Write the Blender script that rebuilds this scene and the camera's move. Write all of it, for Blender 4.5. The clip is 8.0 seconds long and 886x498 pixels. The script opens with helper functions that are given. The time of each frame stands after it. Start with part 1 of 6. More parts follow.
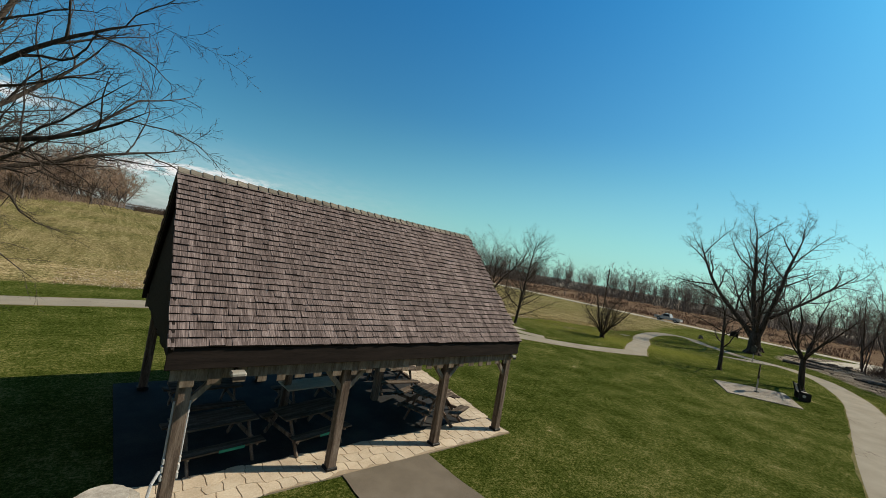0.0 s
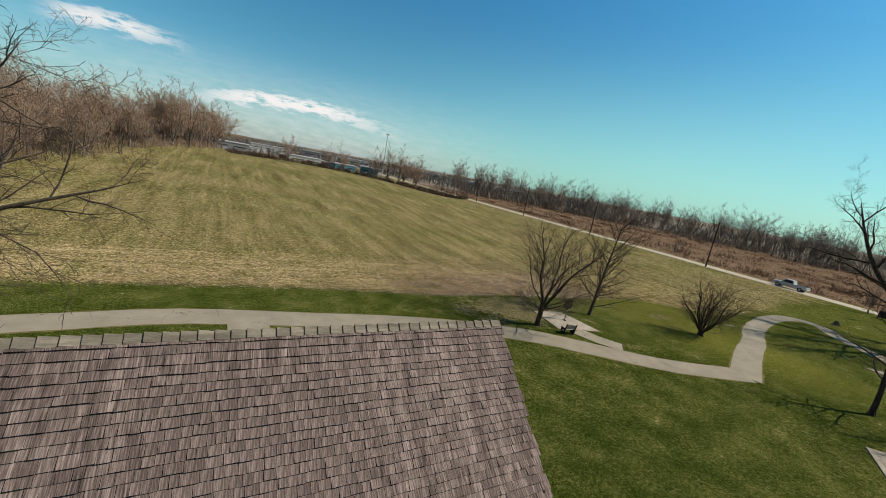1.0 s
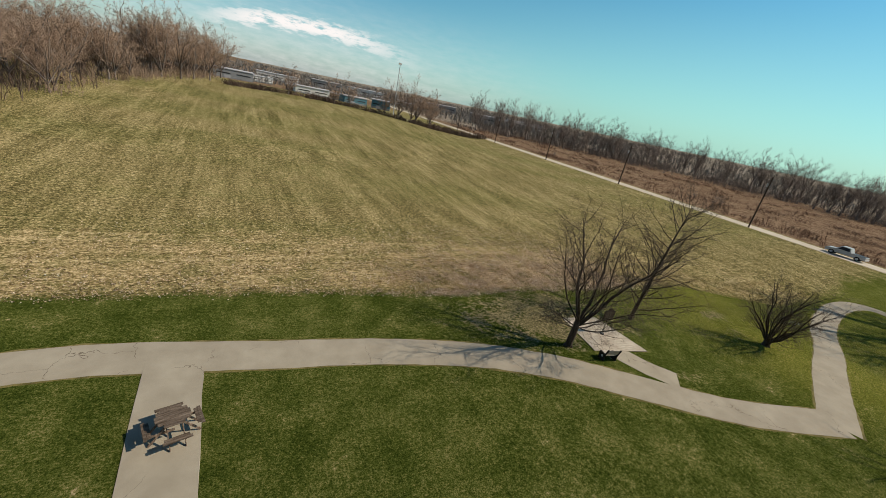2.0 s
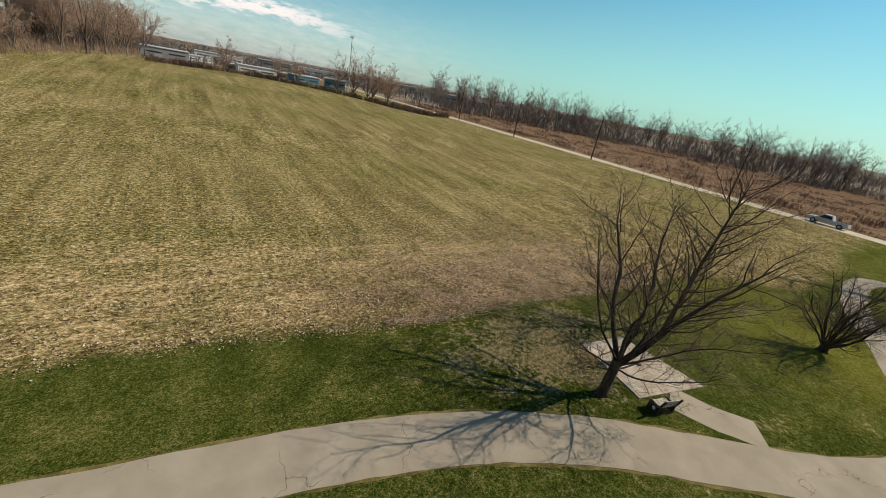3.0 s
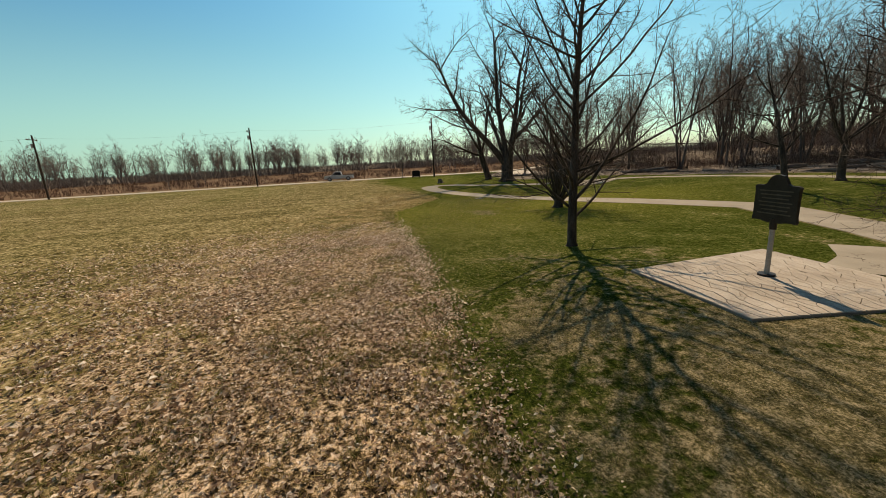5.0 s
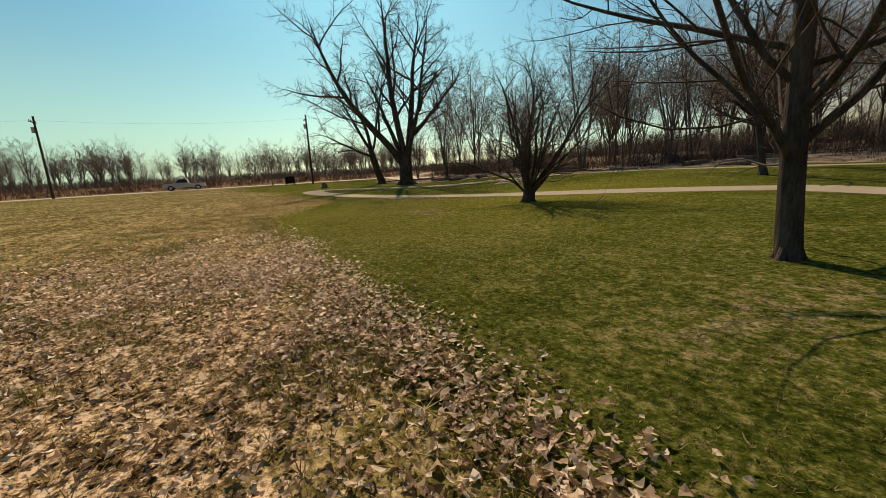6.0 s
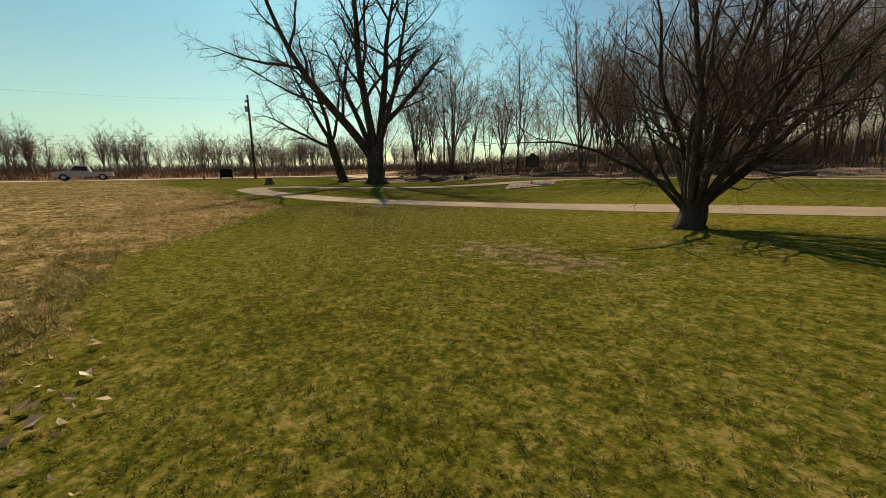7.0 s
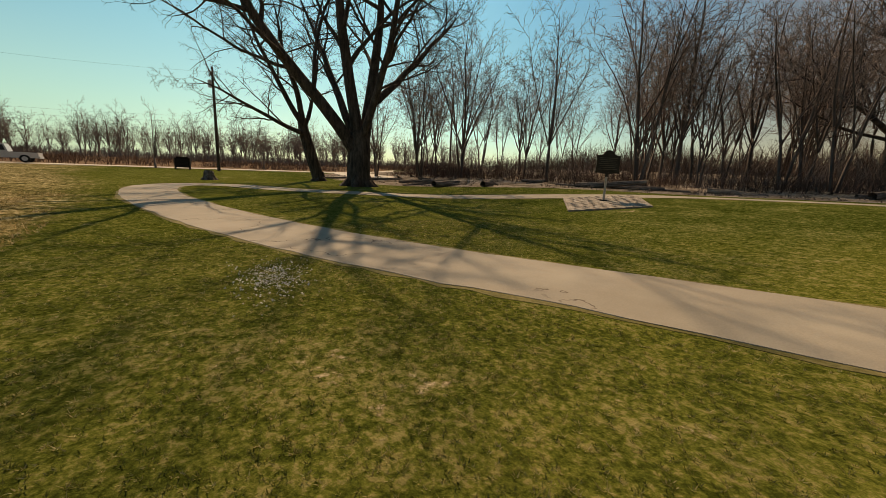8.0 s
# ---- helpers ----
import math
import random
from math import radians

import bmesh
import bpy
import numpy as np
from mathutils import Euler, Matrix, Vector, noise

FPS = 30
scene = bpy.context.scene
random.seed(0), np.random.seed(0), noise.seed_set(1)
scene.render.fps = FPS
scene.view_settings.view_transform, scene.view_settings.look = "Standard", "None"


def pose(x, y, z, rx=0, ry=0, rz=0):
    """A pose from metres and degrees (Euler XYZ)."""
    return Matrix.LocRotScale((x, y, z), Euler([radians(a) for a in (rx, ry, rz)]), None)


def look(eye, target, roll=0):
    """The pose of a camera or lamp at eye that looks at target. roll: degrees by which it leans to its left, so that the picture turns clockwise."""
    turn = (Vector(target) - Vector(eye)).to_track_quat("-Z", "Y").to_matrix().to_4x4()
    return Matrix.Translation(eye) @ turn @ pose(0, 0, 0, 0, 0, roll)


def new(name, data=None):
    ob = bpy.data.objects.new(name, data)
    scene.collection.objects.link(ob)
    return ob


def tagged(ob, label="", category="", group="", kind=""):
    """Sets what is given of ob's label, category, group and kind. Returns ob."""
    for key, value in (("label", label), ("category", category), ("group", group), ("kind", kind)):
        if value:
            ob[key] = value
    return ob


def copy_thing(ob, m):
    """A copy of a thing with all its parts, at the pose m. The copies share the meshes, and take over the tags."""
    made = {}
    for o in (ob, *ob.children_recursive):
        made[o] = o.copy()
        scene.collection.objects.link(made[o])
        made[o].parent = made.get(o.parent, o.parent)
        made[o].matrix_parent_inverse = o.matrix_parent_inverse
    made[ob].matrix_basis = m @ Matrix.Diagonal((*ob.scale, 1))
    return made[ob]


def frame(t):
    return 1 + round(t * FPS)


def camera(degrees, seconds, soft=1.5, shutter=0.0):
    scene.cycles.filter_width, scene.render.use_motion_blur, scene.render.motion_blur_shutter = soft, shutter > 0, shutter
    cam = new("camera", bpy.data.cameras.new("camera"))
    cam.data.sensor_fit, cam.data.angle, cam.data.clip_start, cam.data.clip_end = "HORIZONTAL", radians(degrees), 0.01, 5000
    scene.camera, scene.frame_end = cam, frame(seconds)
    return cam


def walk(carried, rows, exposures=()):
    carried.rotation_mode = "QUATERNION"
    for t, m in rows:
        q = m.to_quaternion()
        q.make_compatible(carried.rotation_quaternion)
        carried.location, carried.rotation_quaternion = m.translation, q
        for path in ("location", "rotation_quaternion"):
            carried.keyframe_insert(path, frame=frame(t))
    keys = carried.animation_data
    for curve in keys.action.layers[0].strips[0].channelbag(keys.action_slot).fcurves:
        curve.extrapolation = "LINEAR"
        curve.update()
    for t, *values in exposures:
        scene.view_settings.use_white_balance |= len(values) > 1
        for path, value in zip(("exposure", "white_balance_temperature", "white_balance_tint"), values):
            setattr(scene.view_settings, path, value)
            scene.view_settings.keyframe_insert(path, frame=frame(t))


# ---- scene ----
cam = camera(97.3, 8.0, soft=0.5)

PATH = [
    (0, (-10.11, -7.404, 5.061), (-8.808, -5.886, 5.106), 9.9),
    (0.5, (-8.372, -6.378, 7.21), (-7.247, -4.733, 7.04), 10.5),
    (1, (-6.076, -3.913, 9.302), (-5.072, -2.226, 8.92), 10.6),
    (1.2, (-5.281, -2.621, 10.201), (-4.305, -0.943, 9.72), 11.2),
    (2.3, (-1.359, 4.245, 11.135), (-0.406, 5.842, 10.399), 11.9),
    (2.5, (-0.516, 5.401, 10.959), (0.446, 6.986, 10.207), 11.7),
    (3, (1.243, 8.956, 9.407), (2.329, 10.459, 8.656), 10.7),
    (3.5, (3.306, 12.685, 7.203), (4.666, 13.989, 6.531), 7.3),
    (4, (5.589, 16.383, 5.166), (7.315, 17.219, 4.599), 3.5),
    (4.5, (7.961, 19.642, 3.956), (9.885, 19.85, 3.452), -1.1),
    (5, (11.414, 21.811, 2.502), (13.329, 21.447, 2.054), -3.1),
    (6.5, (23.217, 21.327, 1.03), (24.855, 20.258, 0.614), -1.7),
    (7, (27.168, 19.746, 0.862), (28.75, 18.594, 0.449), -0.3),
    (7.5, (31.295, 17.241, 0.667), (32.855, 16.059, 0.256), 1.1),
    (8, (35.074, 14.472, 0.734), (36.653, 13.313, 0.33), 2.6),
]
walk(cam, [(t, look(eye, target, roll)) for t, eye, target, roll in PATH],
     exposures=[(0.0, -0.12, 6500, 10), (0.5, -0.12, 6500, 10), (1.0, -0.05, 6550, 11), (2.5, 0.03, 6750, 14), (4.0, 0.03, 7200, 17), (5.0, -0.02, 7900, 19.5), (6.5, -0.08, 9000, 23), (8.0, -0.10, 9300, 24)])

# ---- world, sun ----
SUN_AZ, SUN_EL = radians(112), radians(41.5)
SUN_DIR = Vector((math.sin(SUN_AZ) * math.cos(SUN_EL), math.cos(SUN_AZ) * math.cos(SUN_EL), math.sin(SUN_EL)))


def build_world():
    w = bpy.data.worlds.new("sky")
    scene.world = w
    w.use_nodes = True
    nt = w.node_tree
    bg = nt.nodes["Background"]
    sky = nt.nodes.new("ShaderNodeTexSky")
    sky.sky_type = "NISHITA"
    sky.sun_disc = False
    sky.sun_elevation = SUN_EL
    sky.sun_rotation = SUN_AZ
    sky.altitude, sky.air_density, sky.dust_density, sky.ozone_density = 200, 1.0, 1.1, 1.5
    # one long thin streak of cloud low in the north, and a small puff above it
    tc = nt.nodes.new("ShaderNodeTexCoord")
    sep = nt.nodes.new("ShaderNodeSeparateXYZ")
    nt.links.new(tc.outputs["Generated"], sep.inputs[0])

    def op(kind, a, b=None):
        n = nt.nodes.new("ShaderNodeMath")
        n.operation = kind
        for k, v in ((0, a), (1, b)):
            if v is None:
                continue
            if isinstance(v, (int, float)):
                n.inputs[k].default_value = v
            else:
                nt.links.new(v, n.inputs[k])
        return n.outputs[0]

    def ease(v, lo, hi):
        n = nt.nodes.new("ShaderNodeMapRange")
        n.interpolation_type = "SMOOTHSTEP"
        n.inputs["From Min"].default_value, n.inputs["From Max"].default_value = lo, hi
        nt.links.new(v, n.inputs["Value"])
        return n.outputs[0]

    az, up = op("ARCTAN2", sep.outputs["X"], sep.outputs["Y"]), sep.outputs["Z"]
    flat = nt.nodes.new("ShaderNodeCombineXYZ")
    nt.links.new(op("MULTIPLY", az, 20.0), flat.inputs[0])
    nt.links.new(op("MULTIPLY", up, 75.0), flat.inputs[1])
    puff = nt.nodes.new("ShaderNodeTexNoise")
    puff.inputs["Scale"].default_value, puff.inputs["Detail"].default_value, puff.inputs["Roughness"].default_value = 1.25, 8, 0.62
    nt.links.new(flat.outputs[0], puff.inputs["Vector"])

    def streak(az0, az1, z0, bow, half, lo, hi, share):
        mid = (az0 + az1) / 2
        off = op("SUBTRACT", az, mid)
        line = op("SUBTRACT", z0, op("MULTIPLY", op("MULTIPLY", off, off), bow))
        near = ease(op("ABSOLUTE", op("SUBTRACT", up, line)), half, 0.0)
        along = op("MULTIPLY", ease(az, az0, az0 + 0.3 * (az1 - az0)), ease(az, az1, az1 - 0.5 * (az1 - az0)))
        thick = ease(op("ADD", puff.outputs["Fac"], op("MULTIPLY", near, 0.22)), lo, hi)
        return op("MULTIPLY", op("MULTIPLY", near, along), op("MULTIPLY", thick, share))

    cloud = op("MAXIMUM", streak(-0.09, 0.42, 0.088, 0.55, 0.03, 0.54, 0.72, 0.85), streak(-0.30, -0.05, 0.152, 0.9, 0.03, 0.54, 0.72, 0.85))
    veil = op("MULTIPLY", op("MULTIPLY", ease(up, 0.2, 0.01), ease(op("ABSOLUTE", op("SUBTRACT", az, 0.1)), 0.75, 0.1)), op("MULTIPLY", puff.outputs["Fac"], 0.62))
    haze = op("MULTIPLY", op("MULTIPLY", ease(up, 0.36, 0.0), ease(op("ABSOLUTE", op("SUBTRACT", az, 1.1)), 1.15, 0.0)), 0.55)
    cloud = op("MINIMUM", op("ADD", cloud, veil), 1.0)
    mix = nt.nodes.new("ShaderNodeMix")
    mix.data_type = "RGBA"
    mix.inputs["B"].default_value = (8.5, 8.4, 8.2, 1)
    nt.links.new(cloud, mix.inputs["Factor"])
    # the air's tint from the horizon up
    tint = nt.nodes.new("ShaderNodeValToRGB")
    els = tint.color_ramp.elements
    for p in (0.1, 0.25, 0.6, 0.7):
        els.new(p)
    # greyed and dimmed above the view, so shadows turn darker and neutral
    for e, (p, c) in zip(els, ((0.0, (0.60, 0.93, 1.06)), (0.1, (0.52, 0.97, 0.99)), (0.25, (0.37, 0.94, 1.02)), (0.6, (0.17, 0.88, 1.26)), (0.72, (0.32, 0.5, 0.6)), (0.95, (0.34, 0.37, 0.39)))):
        e.position, e.color = p, (*c, 1)
    nt.links.new(sep.outputs["Z"], tint.inputs[0])
    tm = nt.nodes.new("ShaderNodeMix")
    tm.data_type, tm.blend_type = "RGBA", "MULTIPLY"
    tm.inputs["Factor"].default_value = 1.0
    # the tint fades to plain pale sky in the unseen south-west, neutralising shadows
    west = ease(op("ADD", op("MULTIPLY", sep.outputs["X"], -0.77), op("MULTIPLY", sep.outputs["Y"], -0.64)), -0.05, 0.6)
    tw = nt.nodes.new("ShaderNodeMix")
    tw.data_type = "RGBA"
    tw.inputs["B"].default_value = (0.62, 0.6, 0.52, 1)
    nt.links.new(west, tw.inputs["Factor"])
    nt.links.new(tint.outputs[0], tw.inputs["A"])
    nt.links.new(sky.outputs[0], tm.inputs["A"])
    nt.links.new(tw.outputs["Result"], tm.inputs["B"])
    # pale turquoise haze over the north-east
    hz = nt.nodes.new("ShaderNodeMix")
    hz.data_type = "RGBA"
    hz.inputs["B"].default_value = (3.5, 7.4, 6.4, 1)
    nt.links.new(haze, hz.inputs["Factor"])
    nt.links.new(tm.outputs["Result"], hz.inputs["A"])
    nt.links.new(hz.outputs["Result"], mix.inputs["A"])
    nt.links.new(mix.outputs["Result"], bg.inputs["Color"])
    bg.inputs["Strength"].default_value = 0.11


build_world()
sun_data = bpy.data.lights.new("sun", "SUN")
sun_data.energy, sun_data.angle, sun_data.color = 5.0, radians(0.53), (1.0, 0.89, 0.70)
sun = new("sun", sun_data)
sun.matrix_world = look(SUN_DIR * 100, (0, 0, 0))


# ---- materials ----
def ramp_of(nt, stops):
    r = nt.nodes.new("ShaderNodeValToRGB")
    els = r.color_ramp.elements
    while len(els) < len(stops):
        els.new(0.5)
    for e, (p, c) in zip(els, stops):
        e.position, e.color = p, (*c, 1)
    return r


def rgb_mix(nt, fac, a, b, mode="MIX"):
    m = nt.nodes.new("ShaderNodeMix")
    m.data_type, m.blend_type = "RGBA", mode
    for sock, v in (("Factor", fac), ("A", a), ("B", b)):
        if isinstance(v, bpy.types.NodeSocket):
            nt.links.new(v, m.inputs[sock])
        elif isinstance(v, (int, float)):
            m.inputs[sock].default_value = v
        else:
            m.inputs[sock].default_value = (*v, 1)
    return m.outputs["Result"]


def noise_of(nt, vec, scale, detail=4, rough=0.55):
    n = nt.nodes.new("ShaderNodeTexNoise")
    n.inputs["Scale"].default_value, n.inputs["Detail"].default_value, n.inputs["Roughness"].default_value = scale, detail, rough
    if vec is not None:
        nt.links.new(vec, n.inputs["Vector"])
    return n.outputs["Fac"]


def scaled(nt, vec, s):
    mp = nt.nodes.new("ShaderNodeMapping")
    mp.inputs["Scale"].default_value = s
    nt.links.new(vec, mp.inputs["Vector"])
    return mp.outputs[0]


def maths(nt, op, a, b=None, c=None):
    m = nt.nodes.new("ShaderNodeMath")
    m.operation = op
    for i, v in enumerate((a, b, c)):
        if v is None:
            continue
        if isinstance(v, bpy.types.NodeSocket):
            nt.links.new(v, m.inputs[i])
        else:
            m.inputs[i].default_value = v
    return m.outputs[0]


def stepped(nt, v, lo, hi):
    m = nt.nodes.new("ShaderNodeMapRange")
    m.interpolation_type = "SMOOTHSTEP"
    nt.links.new(v, m.inputs["Value"])
    m.inputs["From Min"].default_value, m.inputs["From Max"].default_value = lo, hi
    return m.outputs[0]


def bare(name, rough=0.8):
    m = bpy.data.materials.new(name)
    m.use_nodes = True
    b = m.node_tree.nodes["Principled BSDF"]
    b.inputs["Roughness"].default_value = rough
    if "Specular IOR Level" in b.inputs:
        b.inputs["Specular IOR Level"].default_value = 0.15
    return m, m.node_tree, b


def bumped(nt, b, height, strength, dist):
    bp = nt.nodes.new("ShaderNodeBump")
    bp.inputs["Strength"].default_value, bp.inputs["Distance"].default_value = strength, dist
    nt.links.new(height, bp.inputs["Height"])
    nt.links.new(bp.outputs[0], b.inputs["Normal"])


def mottled(name, stops, scale=3.0, fine=40.0, stretch=(1, 1, 1), rough=0.8, bump=0.3, dist=0.01, per_piece=0.0, island=False, grain=0.4):
    """A surface with coarse and fine variation; per_piece: how far pieces differ in brightness."""
    m, nt, b = bare(name, rough)
    tc = nt.nodes.new("ShaderNodeTexCoord")
    v = scaled(nt, tc.outputs["Object"], stretch)
    n1, n2 = noise_of(nt, v, scale, 5, 0.6), noise_of(nt, v, fine, 4, 0.65)
    f = maths(nt, "ADD", maths(nt, "MULTIPLY", n1, 1 - grain), maths(nt, "MULTIPLY", n2, grain))
    r = ramp_of(nt, stops)
    nt.links.new(stepped(nt, f, 0.3, 0.7), r.inputs[0])
    col = r.outputs[0]
    if per_piece:
        if island:
            rnd = nt.nodes.new("ShaderNodeNewGeometry").outputs["Random Per Island"]
        else:
            rnd = nt.nodes.new("ShaderNodeObjectInfo").outputs["Random"]
        k = maths(nt, "MULTIPLY_ADD", rnd, 2 * per_piece, 1 - per_piece)
        cb = nt.nodes.new("ShaderNodeCombineColor")
        for i in range(3):
            nt.links.new(k, cb.inputs[i])
        col = rgb_mix(nt, 1.0, col, cb.outputs[0], "MULTIPLY")
    nt.links.new(col, b.inputs["Base Color"])
    bumped(nt, b, n2, bump, dist)
    return m


def ground_material():
    m, nt, b = bare("ground_cover", 0.95)
    b.inputs["Specular IOR Level"].default_value = 0.0
    b.inputs["Sheen Weight"].default_value = 0.5
    b.inputs["Sheen Roughness"].default_value = 0.6
    geo = nt.nodes.new("ShaderNodeNewGeometry")
    p = geo.outputs["Position"]

    def attr(n):
        a = nt.nodes.new("ShaderNodeAttribute")
        a.attribute_name = n
        return a.outputs["Fac"]

    big, mid, fine, tiny = noise_of(nt, p, 0.09, 4), noise_of(nt, p, 0.7, 5), noise_of(nt, p, 6.0, 4, 0.65), noise_of(nt, p, 38.0, 4, 0.7)
    # lawn
    lawn = ramp_of(nt, [(0.0, (0.038, 0.046, 0.008)), (0.45, (0.09, 0.098, 0.017)), (0.8, (0.132, 0.128, 0.028)), (1.0, (0.205, 0.172, 0.06))])
    tuft = noise_of(nt, p, 17.0, 4, 0.7)
    lf = maths(nt, "ADD", maths(nt, "ADD", maths(nt, "MULTIPLY", mid, 0.06), maths(nt, "MULTIPLY", fine, 0.27)), maths(nt, "ADD", maths(nt, "MULTIPLY", tiny, 0.3), maths(nt, "MULTIPLY", tuft, 0.47)))
    lf = maths(nt, "ADD", lf, maths(nt, "MULTIPLY", maths(nt, "SUBTRACT", big, 0.5), 0.12))
    nt.links.new(stepped(nt, lf, 0.455, 0.65), lawn.inputs[0])
    # greener, darker turf, laid on by the lush mask
    turf = ramp_of(nt, [(0.0, (0.012, 0.019, 0.003)), (0.4, (0.036, 0.049, 0.009)), (0.7, (0.064, 0.075, 0.016)), (1.0, (0.155, 0.14, 0.055))])
    nt.links.new(stepped(nt, maths(nt, "ADD", maths(nt, "MULTIPLY", lf, 0.88), maths(nt, "MULTIPLY", mid, 0.12)), 0.44, 0.65), turf.inputs[0])
    lawn_col = rgb_mix(nt, stepped(nt, maths(nt, "ADD", attr("lush"), maths(nt, "MULTIPLY", maths(nt, "SUBTRACT", mid, 0.5), 0.5)), 0.05, 0.95), lawn.outputs[0], turf.outputs[0])
    # mown field, pale straw over green, with rows
    field = ramp_of(nt, [(0.0, (0.034, 0.029, 0.011)), (0.38, (0.132, 0.106, 0.044)), (0.75, (0.275, 0.217, 0.104)), (1.0, (0.54, 0.43, 0.25))])
    rows = noise_of(nt, scaled(nt, p, (1.5, 0.04, 0.1)), 1.0, 3)
    rows2 = noise_of(nt, scaled(nt, p, (0.05, 1.6, 0.1)), 1.0, 3)
    clump = noise_of(nt, scaled(nt, p, (2.4, 3.3, 1.0)), 1.0, 7, 0.78)
    tussock = noise_of(nt, scaled(nt, p, (5.5, 6.8, 1.0)), 1.0, 5, 0.7)
    grain = noise_of(nt, scaled(nt, p, (11.0, 14.0, 1.0)), 1.0, 4, 0.7)
    ff = maths(nt, "ADD", maths(nt, "MULTIPLY", grain, 0.28), maths(nt, "MULTIPLY", clump, 0.27))
    ff = maths(nt, "ADD", ff, maths(nt, "MULTIPLY", tussock, 0.35))
    ff = maths(nt, "ADD", ff, maths(nt, "MULTIPLY", rows, 0.05))
    ff = maths(nt, "ADD", ff, maths(nt, "MULTIPLY", rows2, 0.03))
    ff = maths(nt, "ADD", ff, maths(nt, "MULTIPLY", maths(nt, "SUBTRACT", noise_of(nt, scaled(nt, p, (0.4, 0.09, 0.1)), 1.0, 4, 0.6), 0.5), 0.09))
    nt.links.new(stepped(nt, ff, 0.425, 0.575), field.inputs[0])
    # broad greener sweeps over the field
    green = ramp_of(nt, [(0.0, (0.026, 0.031, 0.008)), (0.45, (0.1, 0.096, 0.03)), (1.0, (0.3, 0.255, 0.112))])
    nt.links.new(stepped(nt, ff, 0.425, 0.575), green.inputs[0])
    sweep = stepped(nt, maths(nt, "ADD", maths(nt, "MULTIPLY", noise_of(nt, scaled(nt, p, (0.015, 0.06, 0.1)), 1.0, 4), 0.75), maths(nt, "MULTIPLY", mid, 0.25)), 0.44, 0.58)
    field_col = rgb_mix(nt, maths(nt, "MULTIPLY_ADD", sweep, 0.5, 0.12), field.outputs[0], green.outputs[0])
    # fallen leaves over the field's edge
    leaf = ramp_of(nt, [(0.0, (0.018, 0.013, 0.007)), (0.4, (0.118, 0.084, 0.045)), (0.7, (0.33, 0.245, 0.145)), (1.0, (0.7, 0.55, 0.39))])
    speck = noise_of(nt, p, 11.0, 5, 0.8)
    lv = maths(nt, "ADD", maths(nt, "MULTIPLY", speck, 0.7), maths(nt, "MULTIPLY", tiny, 0.3))
    nt.links.new(stepped(nt, maths(nt, "ADD", lv, maths(nt, "MULTIPLY", maths(nt, "SUBTRACT", fine, 0.5), 0.3)), 0.40, 0.60), leaf.inputs[0])
    # prairie beyond the road, and the wood's floor, whose grey doubles as far haze
    prairie = ramp_of(nt, [(0.0, (0.055, 0.034, 0.022)), (0.5, (0.125, 0.08, 0.051)), (1.0, (0.25, 0.175, 0.115))])
    nt.links.new(stepped(nt, maths(nt, "ADD", maths(nt, "MULTIPLY", mid, 0.5), maths(nt, "MULTIPLY", fine, 0.5)), 0.3, 0.7), prairie.inputs[0])
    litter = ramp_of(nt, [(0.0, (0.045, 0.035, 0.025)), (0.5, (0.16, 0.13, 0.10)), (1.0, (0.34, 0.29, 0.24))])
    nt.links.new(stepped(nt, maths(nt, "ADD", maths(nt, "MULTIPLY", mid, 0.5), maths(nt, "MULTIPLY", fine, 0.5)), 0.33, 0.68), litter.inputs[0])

    def edge(name, amount=0.5):
        a = attr(name)
        a = maths(nt, "ADD", a, maths(nt, "MULTIPLY", maths(nt, "SUBTRACT", mid, 0.5), amount))
        a = maths(nt, "ADD", a, maths(nt, "MULTIPLY", maths(nt, "SUBTRACT", fine, 0.5), amount))
        return stepped(nt, a, 0.35, 0.65)

    col = rgb_mix(nt, edge("field", 0.6), lawn_col, field_col)
    straw = ramp_of(nt, [(0.0, (0.04, 0.028, 0.011)), (0.4, (0.18, 0.138, 0.062)), (0.75, (0.355, 0.275, 0.146)), (1.0, (0.62, 0.49, 0.3))])
    nt.links.new(stepped(nt, maths(nt, "ADD", maths(nt, "ADD", maths(nt, "MULTIPLY", clump, 0.3), maths(nt, "MULTIPLY", rows2, 0.1)), maths(nt, "ADD", maths(nt, "MULTIPLY", grain, 0.24), maths(nt, "MULTIPLY", tussock, 0.36))), 0.41, 0.59), straw.inputs[0])
    patch = stepped(nt, maths(nt, "ADD", maths(nt, "MULTIPLY", noise_of(nt, p, 0.33, 5, 0.65), 0.7), maths(nt, "MULTIPLY", fine, 0.3)), 0.47, 0.6)
    straw_col = rgb_mix(nt, maths(nt, "MULTIPLY", patch, 0.62), straw.outputs[0], green.outputs[0])
    col = rgb_mix(nt, edge("straw", 1.5), col, straw_col)
    col = rgb_mix(nt, edge("leaves", 1.4), col, leaf.outputs[0])
    sere = ramp_of(nt, [(0.0, (0.03, 0.028, 0.011)), (0.45, (0.1, 0.086, 0.041)), (1.0, (0.32, 0.26, 0.155))])
    nt.links.new(stepped(nt, maths(nt, "ADD", maths(nt, "MULTIPLY", fine, 0.4), maths(nt, "MULTIPLY", tiny, 0.6)), 0.36, 0.66), sere.inputs[0])
    col = rgb_mix(nt, edge("dry", 1.3), col, sere.outputs[0])
    col = rgb_mix(nt, edge("prairie"), col, prairie.outputs[0])
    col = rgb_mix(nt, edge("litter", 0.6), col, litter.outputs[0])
    col = rgb_mix(nt, 1.0, col, (0.92, 0.92, 0.92), "MULTIPLY")
    nt.links.new(col, b.inputs["Base Color"])
